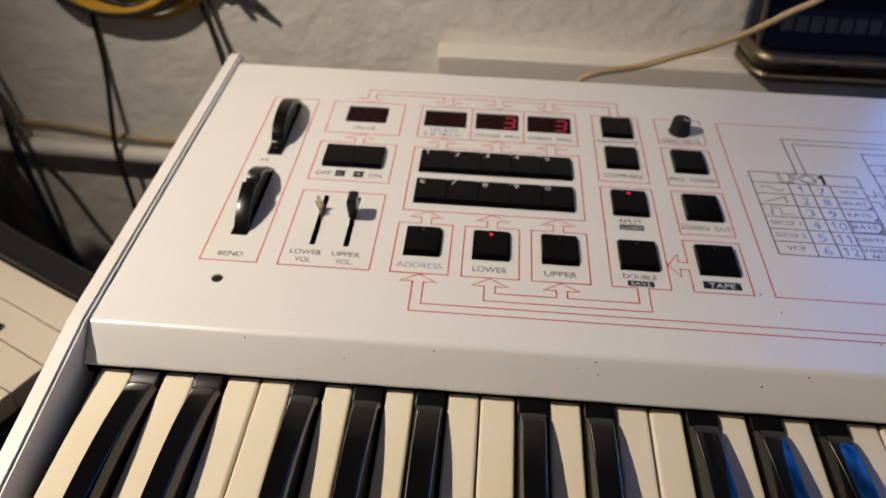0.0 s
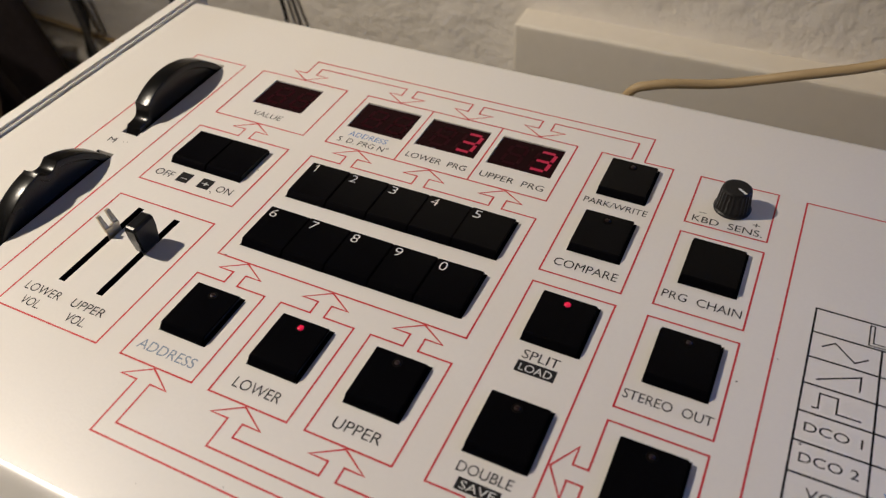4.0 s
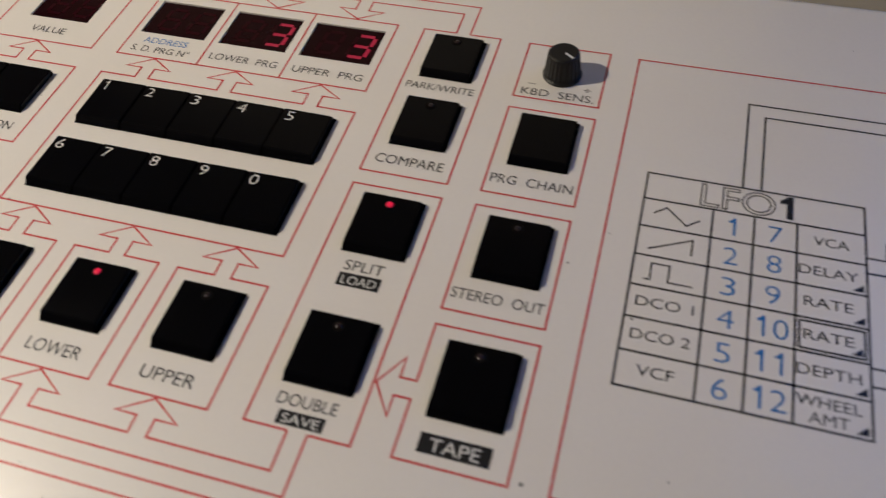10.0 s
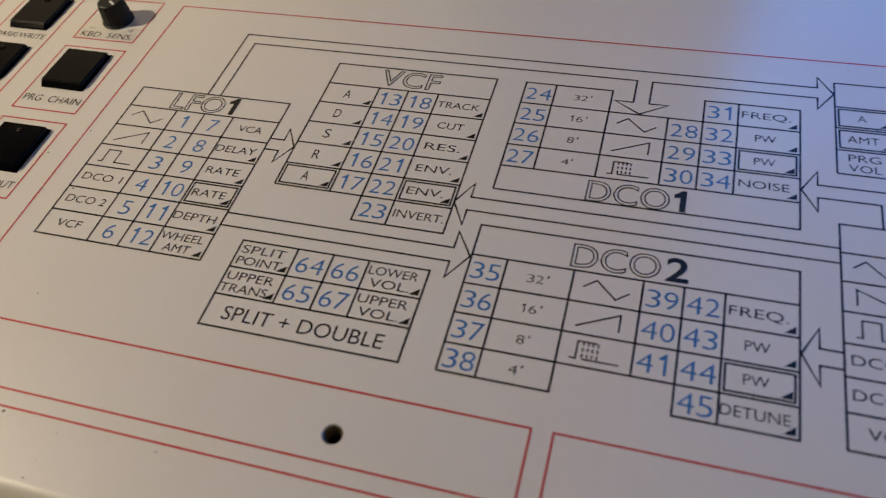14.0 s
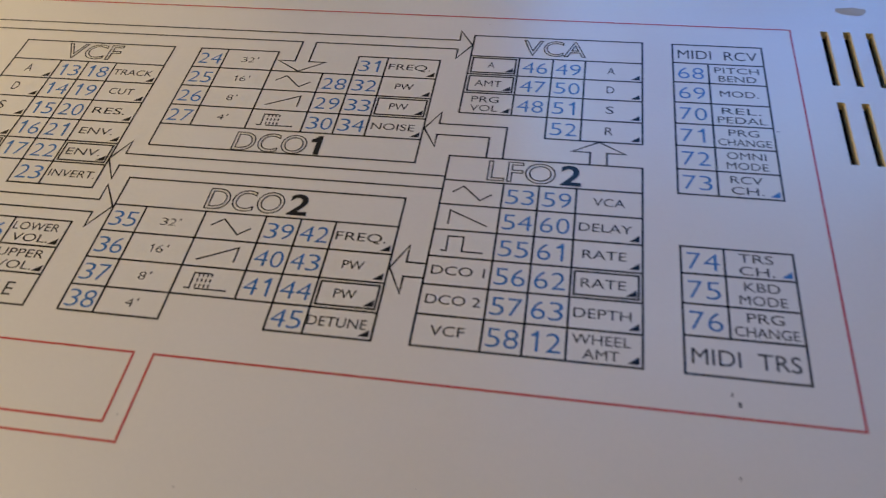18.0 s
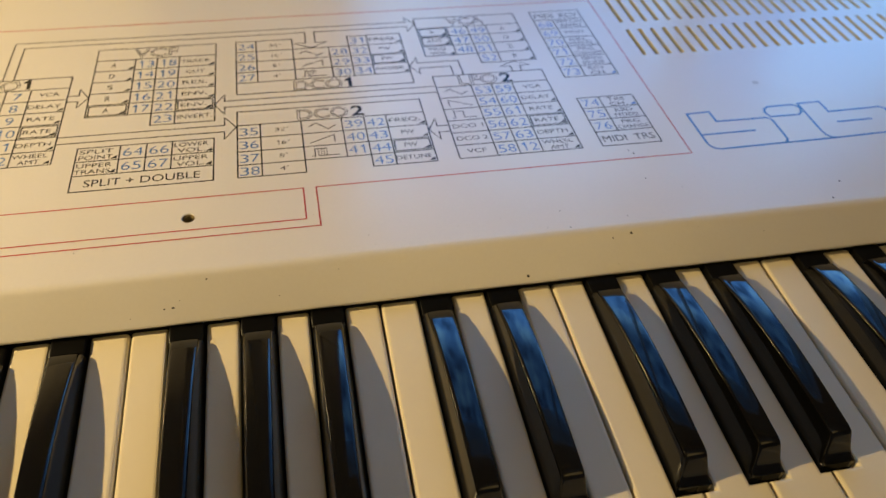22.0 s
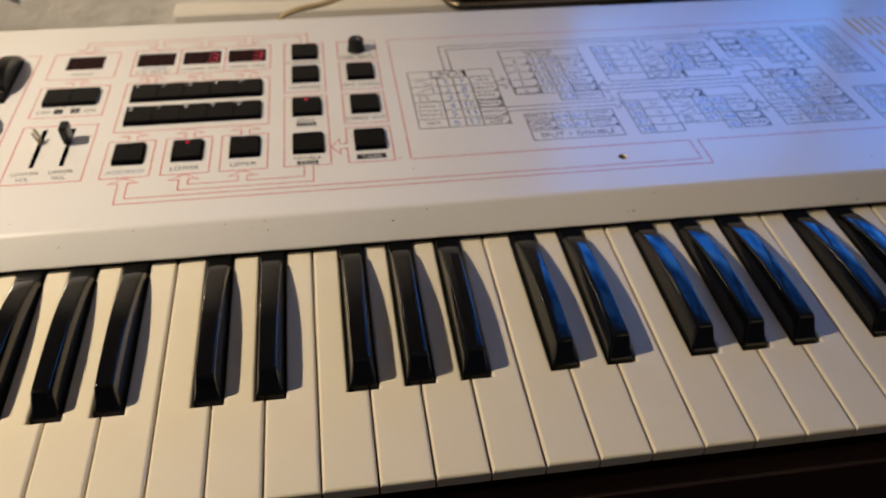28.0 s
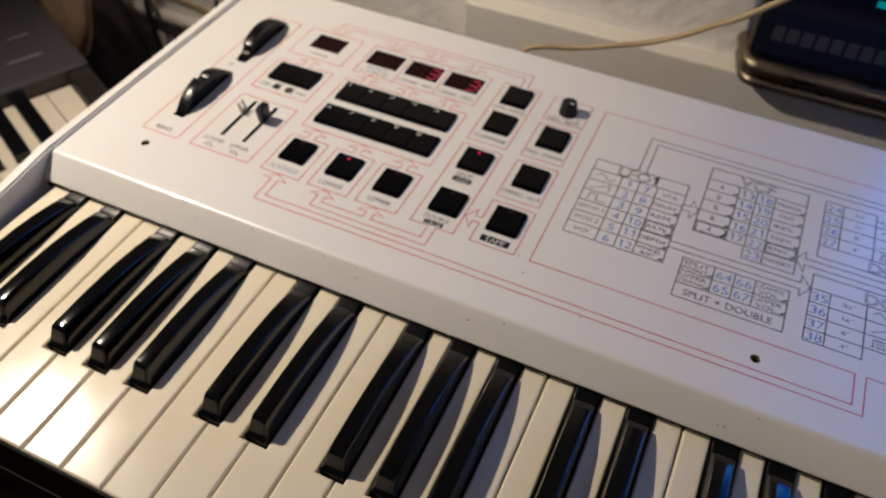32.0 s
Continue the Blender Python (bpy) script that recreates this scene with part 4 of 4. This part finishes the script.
# ---- buttons ----
def button(x0, x1, y0, y1, led=None, digit="", label="black push button"):
    lift, lean = 0.22 * math.sin(x0 * 3.7 + y0), 0.12 * math.sin(x0 * 1.9 - y0 * 2.3)
    prof = [(y0 - 0.55, -1.0), (y0 - 0.55, 0.2), (y0 - 0.35, 0.55), (y0 + 1.15, 2.0 + lift), (y0 + 1.5, 2.3 + lift), (y1 - 0.75, 2.3), (y1 - 0.4, 1.95), (y1 - 0.3, -1.0)]
    bm = loft(bmesh.new(), [[W(x, y, z + (k * lean if z > 1.5 else 0)) for y, z in prof] for x, k in ((x0, -1), (x1, 1))])
    es = [e for e in bm.edges if min(v.co.z for v in e.verts) > TOP]
    bmesh.ops.bevel(bm, geom=es, offset=0.26 * U, segments=2, affect="EDGES")
    b = part("button", bm, BUTTON, synth, label)
    cx = (x0 + x1) / 2
    if led is not None:
        bm = bmesh.new()
        ring = [(cx + 1.7 * math.cos(k * math.tau / 20), y1 - 3.9 + 1.7 * math.sin(k * math.tau / 20)) for k in range(20)]
        bm.faces.new([bm.verts.new(W(x, y, 2.40 + lean * (x - cx) * 0.1)) for x, y in ring])
        part("led_well", bm, VOID, b)
        bm = bmesh.new()
        bmesh.ops.create_uvsphere(bm, u_segments=16, v_segments=8, radius=1.0)
        for v in bm.verts:
            q = 1.12 if led else 1.05
            v.co = W(cx + v.co.x * q, y1 - 3.9 + v.co.y * q, 2.36 + max(0, v.co.z) * 0.5)
        part("indicator_lamp", bm, LED_ON if led else LED_OFF, b, "lit red indicator lamp" if led else "unlit dark red indicator lamp", smooth=True)
    if digit:
        figures(digit, x0 + 3.2, y1 - 3.6, 4.3, WHITE_INK, 2.9, 0, 0.0, b, 2.46, "white_numeral")
    return b


for r, (y0, y1, ds) in enumerate(((163.6, 183.8, "12345"), (134.9, 155.3, "67890"))):
    for i, d in enumerate(ds):
        x0 = 132.1 + i * 17.12
        button(x0 + 0.15, x0 + 16.95, y0, y1, None, d, "black number button with a white numeral")
for x0 in (77.0, 94.1):
    button(x0, x0 + 16.8, 163.5, 183.7, None, "", "plain black step button")
for x0, x1, y0, y1, on in ((131.6, 148.8, 92.1, 113.0, False), (165.8, 183.3, 92.1, 113.0, True), (200.1, 217.6, 92.1, 113.2, False), (238.5, 256.0, 210.8, 231.6, False), (238.5, 256.1, 178.0, 198.9, False),
                           (238.5, 256.6, 134.6, 155.6, True), (238.4, 256.6, 91.8, 112.8, False), (276.8, 294.6, 177.7, 199.0, None), (276.8, 295.0, 134.2, 155.6, False), (276.6, 295.2, 91.6, 113.0, False)):
    button(x0, x1, y0, y1, on)
    # dark gap where the cap comes through the sheet
    part("button_gap", strip(bmesh.new(), [(x0 - 0.35, (y0 + y1) / 2), (x1 + 0.9, (y0 + y1) / 2)], y1 - y0 + 0.9, z=0.04), VOID, panel)
for y0, y1 in ((163.6, 183.8), (134.9, 155.3)):
    part("button_gap", strip(bmesh.new(), [(131.7, (y0 + y1) / 2), (218.3, (y0 + y1) / 2)], y1 - y0 + 0.9, z=0.04), VOID, panel)

# ---- displays ----
SEG = {"a": (0, 1, 1, 1), "b": (1, 1, 1, 0.5), "c": (1, 0.5, 1, 0), "d": (0, 0, 1, 0), "e": (0, 0.5, 0, 0), "f": (0, 1, 0, 0.5), "g": (0, 0.5, 1, 0.5)}
for h, lit in zip(displays, (False, False, True, True)):
    win = part("display_window", block(bmesh.new(), h[0] + 0.1, h[1] - 0.1, h[2] + 0.1, h[3] - 0.1, -1.9, -0.5, 0.1, 1), WINDOW_RED, synth, "dark red numeric display window")
    for dg in range(2):
        ox, oy, dw, dh = h[0] + 4.8 + dg * 11.6, h[2] + 3.6, 6.6, 11.6
        for k, (ax, ay, bx, by) in SEG.items():
            on = lit and dg == 1 and k in "abcdg"
            sl = 1.1
            bm = bmesh.new()
            pa, pb = Vector((ox + ax * dw + ay * sl, oy + ay * dh)), Vector((ox + bx * dw + by * sl, oy + by * dh))
            d = (pb - pa).normalized() * 0.7
            strip(bm, [tuple(pa + d), tuple(pb - d)], 1.5, z=-0.44)
            part("digit_segment", bm, SEG_ON if on else SEG_OFF, win)

# ---- wheels ----
def wheel(x0, x1, y0, y1, notch_at, label):
    """A thumb wheel that stands out of its slot: flat rim, one cylindrical finger groove with crisp lips, sunk sides."""
    cy, half, rise = (y0 + y1) / 2, (y1 - y0) / 2 - 1.6, 14.0
    R = (half * half + rise * rise) / (2 * rise)
    cz = rise - R
    x0, x1 = x0 + 1.1, x1 - 0.2
    groove = 7.6
    angs = sorted({*(round(k * 3.0, 2) for k in range(120)), *(round(notch_at + groove * q / 8, 2) for q in range(-8, 9)), notch_at - groove - 2.4, notch_at + groove + 2.4})
    rows = []
    for a in angs:
        d = abs(a - notch_at)
        r = R - 2.7 * (1 - (d / groove) ** 2) if d < groove else R + 0.35 * max(0.0, 1 - (d - groove) / 2.4)
        rows.append((radians(a), r))
    n = len(rows)
    bm = bmesh.new()
    rings = []
    for inset, xx in ((9.0, x0 + 0.9), (3.4, x0 + 0.9), (2.8, x0 + 0.15), (0.5, x0), (0.12, x0 + 0.15), (0.0, x0 + 0.55), (0.0, x1 - 0.55), (0.12, x1 - 0.15), (0.5, x1), (2.8, x1 - 0.15), (3.4, x1 - 0.9), (9.0, x1 - 0.9)):
        rings.append([bm.verts.new(W(xx, cy + (r - inset) * math.cos(a), cz + (r - inset) * math.sin(a))) for a, r in rows])
    for p, q in zip(rings, rings[1:]):
        for k in range(n):
            bm.faces.new((p[k], p[(k + 1) % n], q[(k + 1) % n], q[k]))
    bm.faces.new(rings[0])
    bm.faces.new(list(reversed(rings[-1])))
    bmesh.ops.recalc_face_normals(bm, faces=bm.faces)
    bm.normal_update()
    for f in bm.faces:
        f.smooth = True
    for e in bm.edges:
        if e.calc_face_angle(0) > radians(28):
            e.smooth = False
    return part("thumb_wheel", bm, WHEEL, synth, label)


wheel(*wheels[0], 130.0, "glossy black modulation wheel with a finger groove")
wheel(*wheels[1], 88.6, "glossy black pitch bend wheel with a finger groove")

# ---- sliders ----
lever = part("slider_lever", block(bmesh.new(), 84.9, 85.9, 118.6, 124.6, -6, 4.0, 0.15, 1), METAL, synth, "bare bent metal slider lever without its cap")
for y0, y1 in ((118.4, 120.4), (122.6, 124.8)):
    bm = bmesh.new()
    secs = []
    for z, sh, w in ((2.4, 0.0, 1.0), (5.5, -0.9, 0.9), (9.0, -1.8, 0.75)):
        secs.append([W(84.9 + sh, y0, z), W(85.9 + sh, y0, z), W(85.9 + sh, y0 + (y1 - y0) * w, z), W(84.9 + sh, y0 + (y1 - y0) * w, z)])
    part("lever_prong", loft(bm, secs), METAL, lever)
part("slider_stem", block(bmesh.new(), 101.9, 102.9, 117.6, 124.0, -6, 2.6), METAL, synth)
bm = bmesh.new()
secs = []
for z, w, y0, y1 in ((0.5, 1.7, 117.0, 124.4), (1.2, 2.0, 116.4, 124.9), (7.5, 2.35, 115.6, 125.4), (11.6, 2.5, 115.5, 125.2), (12.6, 2.2, 116.0, 124.8), (12.9, 1.5, 116.8, 124.0)):
    secs.append([W(102.4 - w, y0, z), W(102.4 + w, y0, z), W(102.4 + w, y1, z), W(102.4 - w, y1, z)])
loft(bm, secs)
bmesh.ops.bevel(bm, geom=[e for e in bm.edges if abs(e.verts[0].co.z - e.verts[1].co.z) > 0.0003], offset=0.5 * U, segments=2, affect="EDGES")
part("slider_cap", bm, SLIDER, synth, "charcoal plastic slider cap")

# ---- knob ----
kx, ky = 285.5, 221.4
bm = bmesh.new()
n = 48
prof = [(6.5, 0.1), (6.6, 0.9), (6.2, 1.3), (6.0, 2.1), (5.35, 8.4), (5.1, 9.2), (4.4, 9.6)]
rings = []
for r, z in prof:
    rings.append([bm.verts.new(W(kx + (r - (0.28 if k % 2 and 2 < z < 8.5 else 0)) * math.cos(k * math.tau / n), ky + (r - (0.28 if k % 2 and 2 < z < 8.5 else 0)) * math.sin(k * math.tau / n), z)) for k in range(n)])
for p, q in zip(rings, rings[1:]):
    for k in range(n):
        bm.faces.new((p[k], p[(k + 1) % n], q[(k + 1) % n], q[k]))
bm.faces.new(rings[-1])
knob = part("knob", bm, KNOB, synth, "small charcoal ribbed knob with a white pointer")
part("pointer", strip(bmesh.new(), [(kx + 0.5, ky - 0.4), (kx + 3.5, ky - 2.6)], 0.85, z=9.66), WHITE_INK, knob)
set_texts()

# ---- specks and stains on the white panel ----
rnd = random.Random(7)
bm = bmesh.new()


def chip(bm, x, y, s, on_lip=False):
    """One ragged chip; on the lip y runs from 0 at its crest to 1 at its lower edge."""
    n, a = rnd.choice((5, 6, 7)), rnd.uniform(0, 6)
    pts = []
    for k in range(n):
        c, d = s * rnd.uniform(0.6, 1.3) * math.cos(a + k * math.tau / n), s * rnd.uniform(0.5, 1.1) * math.sin(a + k * math.tau / n)
        pts.append(W(x + c, 32.3 - 11.7 * y + d * 0.73 - 0.05, -1.75 - 10.85 * y + d * 0.68 + 0.05) if on_lip else W(x + c, y + d, 0.055))
    bm.faces.new([bm.verts.new(p) for p in pts])


for i in range(44):
    x, y = rnd.uniform(0, 880), rnd.choice([rnd.uniform(38, 56), rnd.uniform(38, 75), rnd.uniform(40, 275)])
    if 60 < x < 305 and y > 80 and rnd.random() < 0.7:
        continue
    chip(bm, x, y, rnd.choice((0.12, 0.16, 0.22)))
for x, y, s in ((49.2, 166.1, 0.32), (50.6, 166.7, 0.26), (103.4, 154.2, 0.42), (103.9, 153.5, 0.36), (113.0, 172.5, 0.3), (301.5, 145.0, 0.4), (321.0, 131.0, 0.45), (311.0, 158.0, 0.3),
                (86.5, 43.0, 0.3), (366.0, 37.2, 0.3), (349.1, 52.5, 0.55), (309.6, 69.0, 0.5), (334.9, 89.5, 0.3), (302.7, 80.5, 0.6), (624.9, 40.5, 0.35), (598.0, 37.0, 0.4), (596.5, 47.9, 0.35),
                (656.9, 55.4, 0.3), (642.6, 63.9, 0.35), (732.5, 49.1, 0.6), (722.9, 38.6, 0.7), (130.4, 128.4, 0.4)):
    chip(bm, x, y, s)
tagged(part("paint_chips", bm, GREY_INK, panel, "small dark paint chips"), kind="stuff")
# a rubbed grey patch and pen marks near the vents
for cx, cy, w, h, seed in ((694.5, 247.6, 11.0, 4.4, 3), (733.0, 133.2, 4.0, 3.0, 5), (643.9, 82.7, 0.8, 1.6, 8), (642.2, 85.2, 0.4, 1.3, 9), (662.7, 180.9, 0.6, 0.5, 2)):
    bm = bmesh.new()
    vs = []
    for k in range(40):
        a = k * math.tau / 40
        q = 0.5 * (1 + 0.28 * noise.noise(Vector((math.cos(a) * 1.6, math.sin(a) * 1.6, seed))))
        vs.append(bm.verts.new(W(cx + w * q * math.cos(a), cy + h * q * math.sin(a), 0.058)))
    bm.faces.new(vs)
    part("smudge", bm, SMUDGE if w > 2 else GREY_INK, panel, "rubbed grey smudge" if w > 2 else "small pen mark")
bm = bmesh.new()
for i in range(16):
    chip(bm, rnd.uniform(5, 885), rnd.uniform(0.05, 0.95), rnd.choice((0.14, 0.18, 0.22)), True)
for x, q, s in ((113.1, 0.40, 0.4), (152.0, 0.02, 0.5), (68.4, 0.02, 0.4), (200.8, 0.02, 0.35), (222.3, 0.02, 0.4), (223.6, 0.34, 0.35), (312.8, 0.02, 0.55), (293.0, 0.35, 0.6), (434.2, 0.65, 0.6), (431.0, 0.66, 0.4),
                (447.7, 0.04, 0.45), (623.8, 0.03, 0.7), (615.4, 0.11, 0.4), (576.5, 0.86, 0.7)):
    chip(bm, x, q, s, True)
tagged(part("lip_chips", bm, GREY_INK, panel, "small dark paint chips on the front lip"), kind="stuff")

# ---- second keyboard, beside the table ----
other = thing("keyboard", W(-210, 60, -930), "charcoal keyboard with pale keys beside the white synthesizer", "keyboard")
ANG = radians(-26.5)
OX, OY, OZ = -214.0, 161.6, -120.0


def K(x, y, z=0.0):
    """x along its keys' length, towards their front; y across them."""
    return W(OX + x * math.cos(ANG) - y * math.sin(ANG), OY + x * math.sin(ANG) + y * math.cos(ANG), OZ + z)


part("case", block(bmesh.new(), -190, 136, -560, 73, -70, -22, 3, 2, K), SLATE, other)
part("control_panel", block(bmesh.new(), -190, -4, -560, 73, -21.8, 16, 5, 3, K), SLATE, other, "charcoal panel with pale lettering bars")
bm = bmesh.new()
loft(bm, [[K(x, y, z) for y, z in ((50, -21.8), (50, h - 2), (52, h), (69, h - 1), (73, h - 5), (73, -21.8))] for x, h in ((-3.6, 12), (6, 10), (40, 8), (100, 7), (126, 4), (134, -3), (136, -12))])
part("end_block", bm, CASE, other, "black rounded end block")
for i in range(24):
    y1 = 49 - i * 24.3
    part("white_key", block(bmesh.new(), -2, 134, y1 - 23.6, y1, -16, 0, 1.0, 2, K), PALEKEY, other)
    if i % 7 not in (0, 4):
        part("black_key", block(bmesh.new(), -2, 84, y1 - 23.6 - 7, y1 - 23.6 + 7, 0.3, 11, 1.5, 2, K), EBONY, other)
for i, (px, py, ln) in enumerate(((-44, 26, 34), (-44, -24, 40), (-44, -76, 36), (-86, 34, 20), (-92, -30, 30), (-120, 6, 34), (-44, -132, 40))):
    part("lettering_bar", block(bmesh.new(), px - 1.2, px + 1.2, py - ln / 2, py + ln / 2, 16.1, 16.35, 0, 2, K), GREYINK, other)
for px, py in ((-78, -2), (-104, -54), (-78, -84)):
    bm = cyl(bmesh.new(), px, py, 16.1, 26, 7.5, 6.5, 20, K, 1.2)
    part("knob", bm, CASE, other)
for lx, ly in ((-170, 40), (110, 40), (-170, -540), (110, -540)):
    part("leg", block(bmesh.new(), lx, lx + 20, ly - 20, ly, -829.5, -70.2, 2, 2, K), CASE, other)

# dark soft bag behind it, against the wall
bag = thing("bag", W(-366, 360, -930), "dark soft cloth bag with a tan flap, slumped against the wall", "bag")
bm = bmesh.new()
bmesh.ops.create_uvsphere(bm, u_segments=40, v_segments=24, radius=1.0)
for v in bm.verts:
    c = v.co.copy()
    k = 1 + 0.10 * noise.noise(c * 2.3) + 0.05 * noise.noise(c * 6.0)
    v.co = W(-366 + 105 * c.x * k, 372 + 78 * c.y * k, -510 + 424 * max(-1, c.z * k * 1.03))
part("bag_body", bm, CLOTH, bag, smooth=True)
part("bag_strap", tube(bmesh.new(), [(-440, 330, -120), (-390, 320, -70), (-340, 330, -90), (-290, 340, -190)], 7), CLOTH, bag)
secs = []
for z, x0, x1, y in ((-40, -322, -236, 300), (-80, -318, -240, 296), (-115, -312, -248, 292), (-140, -306, -260, 292), (-162, -298, -274, 295), (-172, -290, -282, 299)):
    n = 9
    front = [(x0 + (x1 - x0) * i / (n - 1), y + 3.0 * math.sin(i * 1.9 + z * 0.05)) for i in range(n)]
    secs.append([W(x, yy, z) for x, yy in front] + [W(x, yy + 9, z) for x, yy in reversed(front)])
part("flap", loft(bmesh.new(), secs), TAN, bag, "tan folded cloth flap", smooth=True)

# ---- cables on the wall ----
def cable(label, pts, r, mat, name="cable"):
    ob = part(name, tube(bmesh.new(), pts, r), mat, smooth=True)
    return tagged(ob, label, "cable", "cables on the wall")


wy = WALL_Y - 4.6
cable("black cable hanging down the plastered wall", [(-185, wy, 60), (-188, wy, -33), (-190, wy, -99), (-193, wy - 17, -176), (-192, wy - 17, -243), (-196, wy - 10, -420)], 2.5, CABLE)
cable("black cable hanging behind the synthesizer", [(-100, wy, 30), (-88, wy, -28), (-79, wy, -75), (-72, wy - 4, -120), (-66, wy - 17, -190), (-60, wy - 17, -240)], 1.6, CABLE)
cable("dark grey cable hanging behind the synthesizer", [(-88, wy, 30), (-80, wy, -28), (-68, wy, -81), (-59, wy - 4, -120), (-50, wy - 17, -190), (-40, wy - 17, -240)], 1.5, GREYCABLE)
cable("thick black cable curving down past the keyboard", [(-330, wy - 2, -90), (-304, wy - 3, -136), (-296, wy - 18, -180), (-293, wy - 14, -251), (-292, wy - 4, -330), (-272, wy - 4, -388), (-220, wy - 2, -440)], 3.4, CABLE)
cable("grey cable sagging along the wall", [(-305, wy - 16, -40), (-295, wy - 17, -111), (-284, wy - 18, -179), (-270, wy, -242), (-240, wy, -320), (-190, wy, -380)], 2.6, GREYCABLE)
cable("cream cable running along the wall", [(-480, wy, -150), (-314, wy, -163), (-257, wy, -166), (-201, wy, -174), (-134, wy, -179), (60, wy, -184)], 2.6, CREAMCABLE)
cable("cream cable rising from behind the synthesizer over the device", [(212, 300, -60), (227, 288, -9), (240, 289, 1), (266, 297, 3), (293, 299, 12), (319, 303, 20), (342, 303, 33), (358, 300, 46), (378, 296, 62), (425, 300, 105), (490, 330, 170), (560, 420, 250)], 2.1, CREAMCABLE)
coil = thing("cable_coil", W(-150, wy, 10), "coil of yellow and black cable hanging on the wall", "cable")
for k in range(8):
    rr_, ox, oz = 76 + 9 * math.sin(k * 2.1), 8 * math.sin(k * 1.7), 5 * math.cos(k * 2.9)
    pts = [(-150 + ox + (rr_ + 4 * math.sin(3 * a + k)) * math.cos(a), wy - 3 - 1.7 * k, 36 + oz + (rr_ + 3 * math.sin(2 * a + 2 * k)) * 0.95 * math.sin(a)) for a in (q * math.tau / 14 for q in range(14))]
    part("loop", tube(bmesh.new(), pts + pts[:1], (2.9, 2.6, 2.1)[k % 3], 8, 4), (YELLOW, YELLOW, CABLE, YELLOW, YELLOW, GREYCABLE, YELLOW, CABLE)[k], coil)
part("hook", tube(bmesh.new(), [(-150, WALL_Y, 104), (-150, WALL_Y - 24, 102), (-150, WALL_Y - 26, 114)], 2.2, 8, 4), METAL, coil)
part("connector", tube(bmesh.new(), [(-196, wy - 20, 24), (-176, wy - 22, 6), (-152, wy - 20, -10)], 7.0, 12, 3), CABLE, coil, "black cable connector in the coil", smooth=True)
plug = thing("cable_plug", W(-60, wy, -6), "dark cable plug hanging on the wall", "plug")
part("plug_body", loft(bmesh.new(), [[W(x + 0.5 * r * math.cos(a), wy - 7 + r * math.sin(a), z + r * math.cos(a)) for a in (k * math.tau / 14 for k in range(14))]
                                     for x, z, r in ((-96, 12, 3), (-92, 9, 7), (-80, 2, 9), (-68, -4, 9), (-64, -6, 7))]), CABLE, plug, "black plug housing", smooth=True)
part("plug_boot", loft(bmesh.new(), [[W(x + 0.5 * r * math.cos(a), wy - 7 + r * math.sin(a), z + r * math.cos(a)) for a in (k * math.tau / 14 for k in range(14))]
                                     for x, z, r in ((-63.6, -6.4, 5.5), (-52, -14, 5.0), (-40, -23, 3.6), (-27, -34, 1.6))]), GREYCABLE, plug, "grey tapered boot", smooth=True)
part("plug_tip", tube(bmesh.new(), [(-64, wy - 13, -6), (-58, wy - 14, -14), (-53, wy - 13, -20)], 2.6, 8, 3), METAL, plug)

# ---- device leaning on the wall ----
dev = thing("tablet_device", W(487, 424, -60), "black tablet with bronze lower rim leaning before the window", "tablet")
TILT_D = radians(12)


def D(x, y, z):
    """x along its foot, y up its screen, z out of the screen."""
    return W(386 + x, 413 + y * math.sin(TILT_D) - z * math.cos(TILT_D), -54 + y * math.cos(TILT_D) + z * math.sin(TILT_D))


part("base", block(bmesh.new(), 398, 592, 413, 440, -59.6, -50, 2.2, 3), CASE, dev)
# two bronze half shells with a dark groove between them, turning up and back at the corner
SHELL = [(592, 0, 0), (440, 0, 0), (403, 0, 0), (395, 1, 0), (390, 5, 0), (387, 12, 0.6), (381, 36, 2.4)]
for nm, y, z, r, mat, lb in (("rim", 408.0, -40.0, 7.4, CHROME, "rounded bronze upper rim"), ("groove", 412.0, -48.4, 5.0, CASE, "dark groove"), ("foot_strip", 408.0, -54.8, 4.8, CHROME, "worn bronze foot strip")):
    part(nm, tube(bmesh.new(), [(x, y + dy * (1 if y < 410 else 0.88), z + dz) for x, dy, dz in SHELL], r, 14, 6), mat, dev, lb, smooth=True)
part("side_rim", tube(bmesh.new(), [(0.4, 18, -2), (0.0, 60, -2), (0.0, 139, -2)], 2.6, 10, 4, D), CHROME, dev, "thin bronze side rim", smooth=True)
part("back_shell", block(bmesh.new(), 2, 203, 12, 140, -8, -1, 3, 3, D), CASE, dev)
part("screen", block(bmesh.new(), 3, 201, 14, 138, -0.9, 0.6, 0.8, 2, D), SCREEN, dev, "black glossy screen, faintly lit")
for i in range(16):
    part("screen_key", block(bmesh.new(), 14 + i * 11.6, 23.0 + i * 11.6, 35, 47, 0.65, 0.8, 0, 2, D), SCREEN_KEY, dev)
for i, (px, py) in enumerate(((44, 84), (80, 78), (112, 86), (150, 80))):
    part("screen_mark", block(bmesh.new(), px, px + 14, py, py + 5, 0.65, 0.8, 0, 2, D), SCREEN_TEAL, dev)
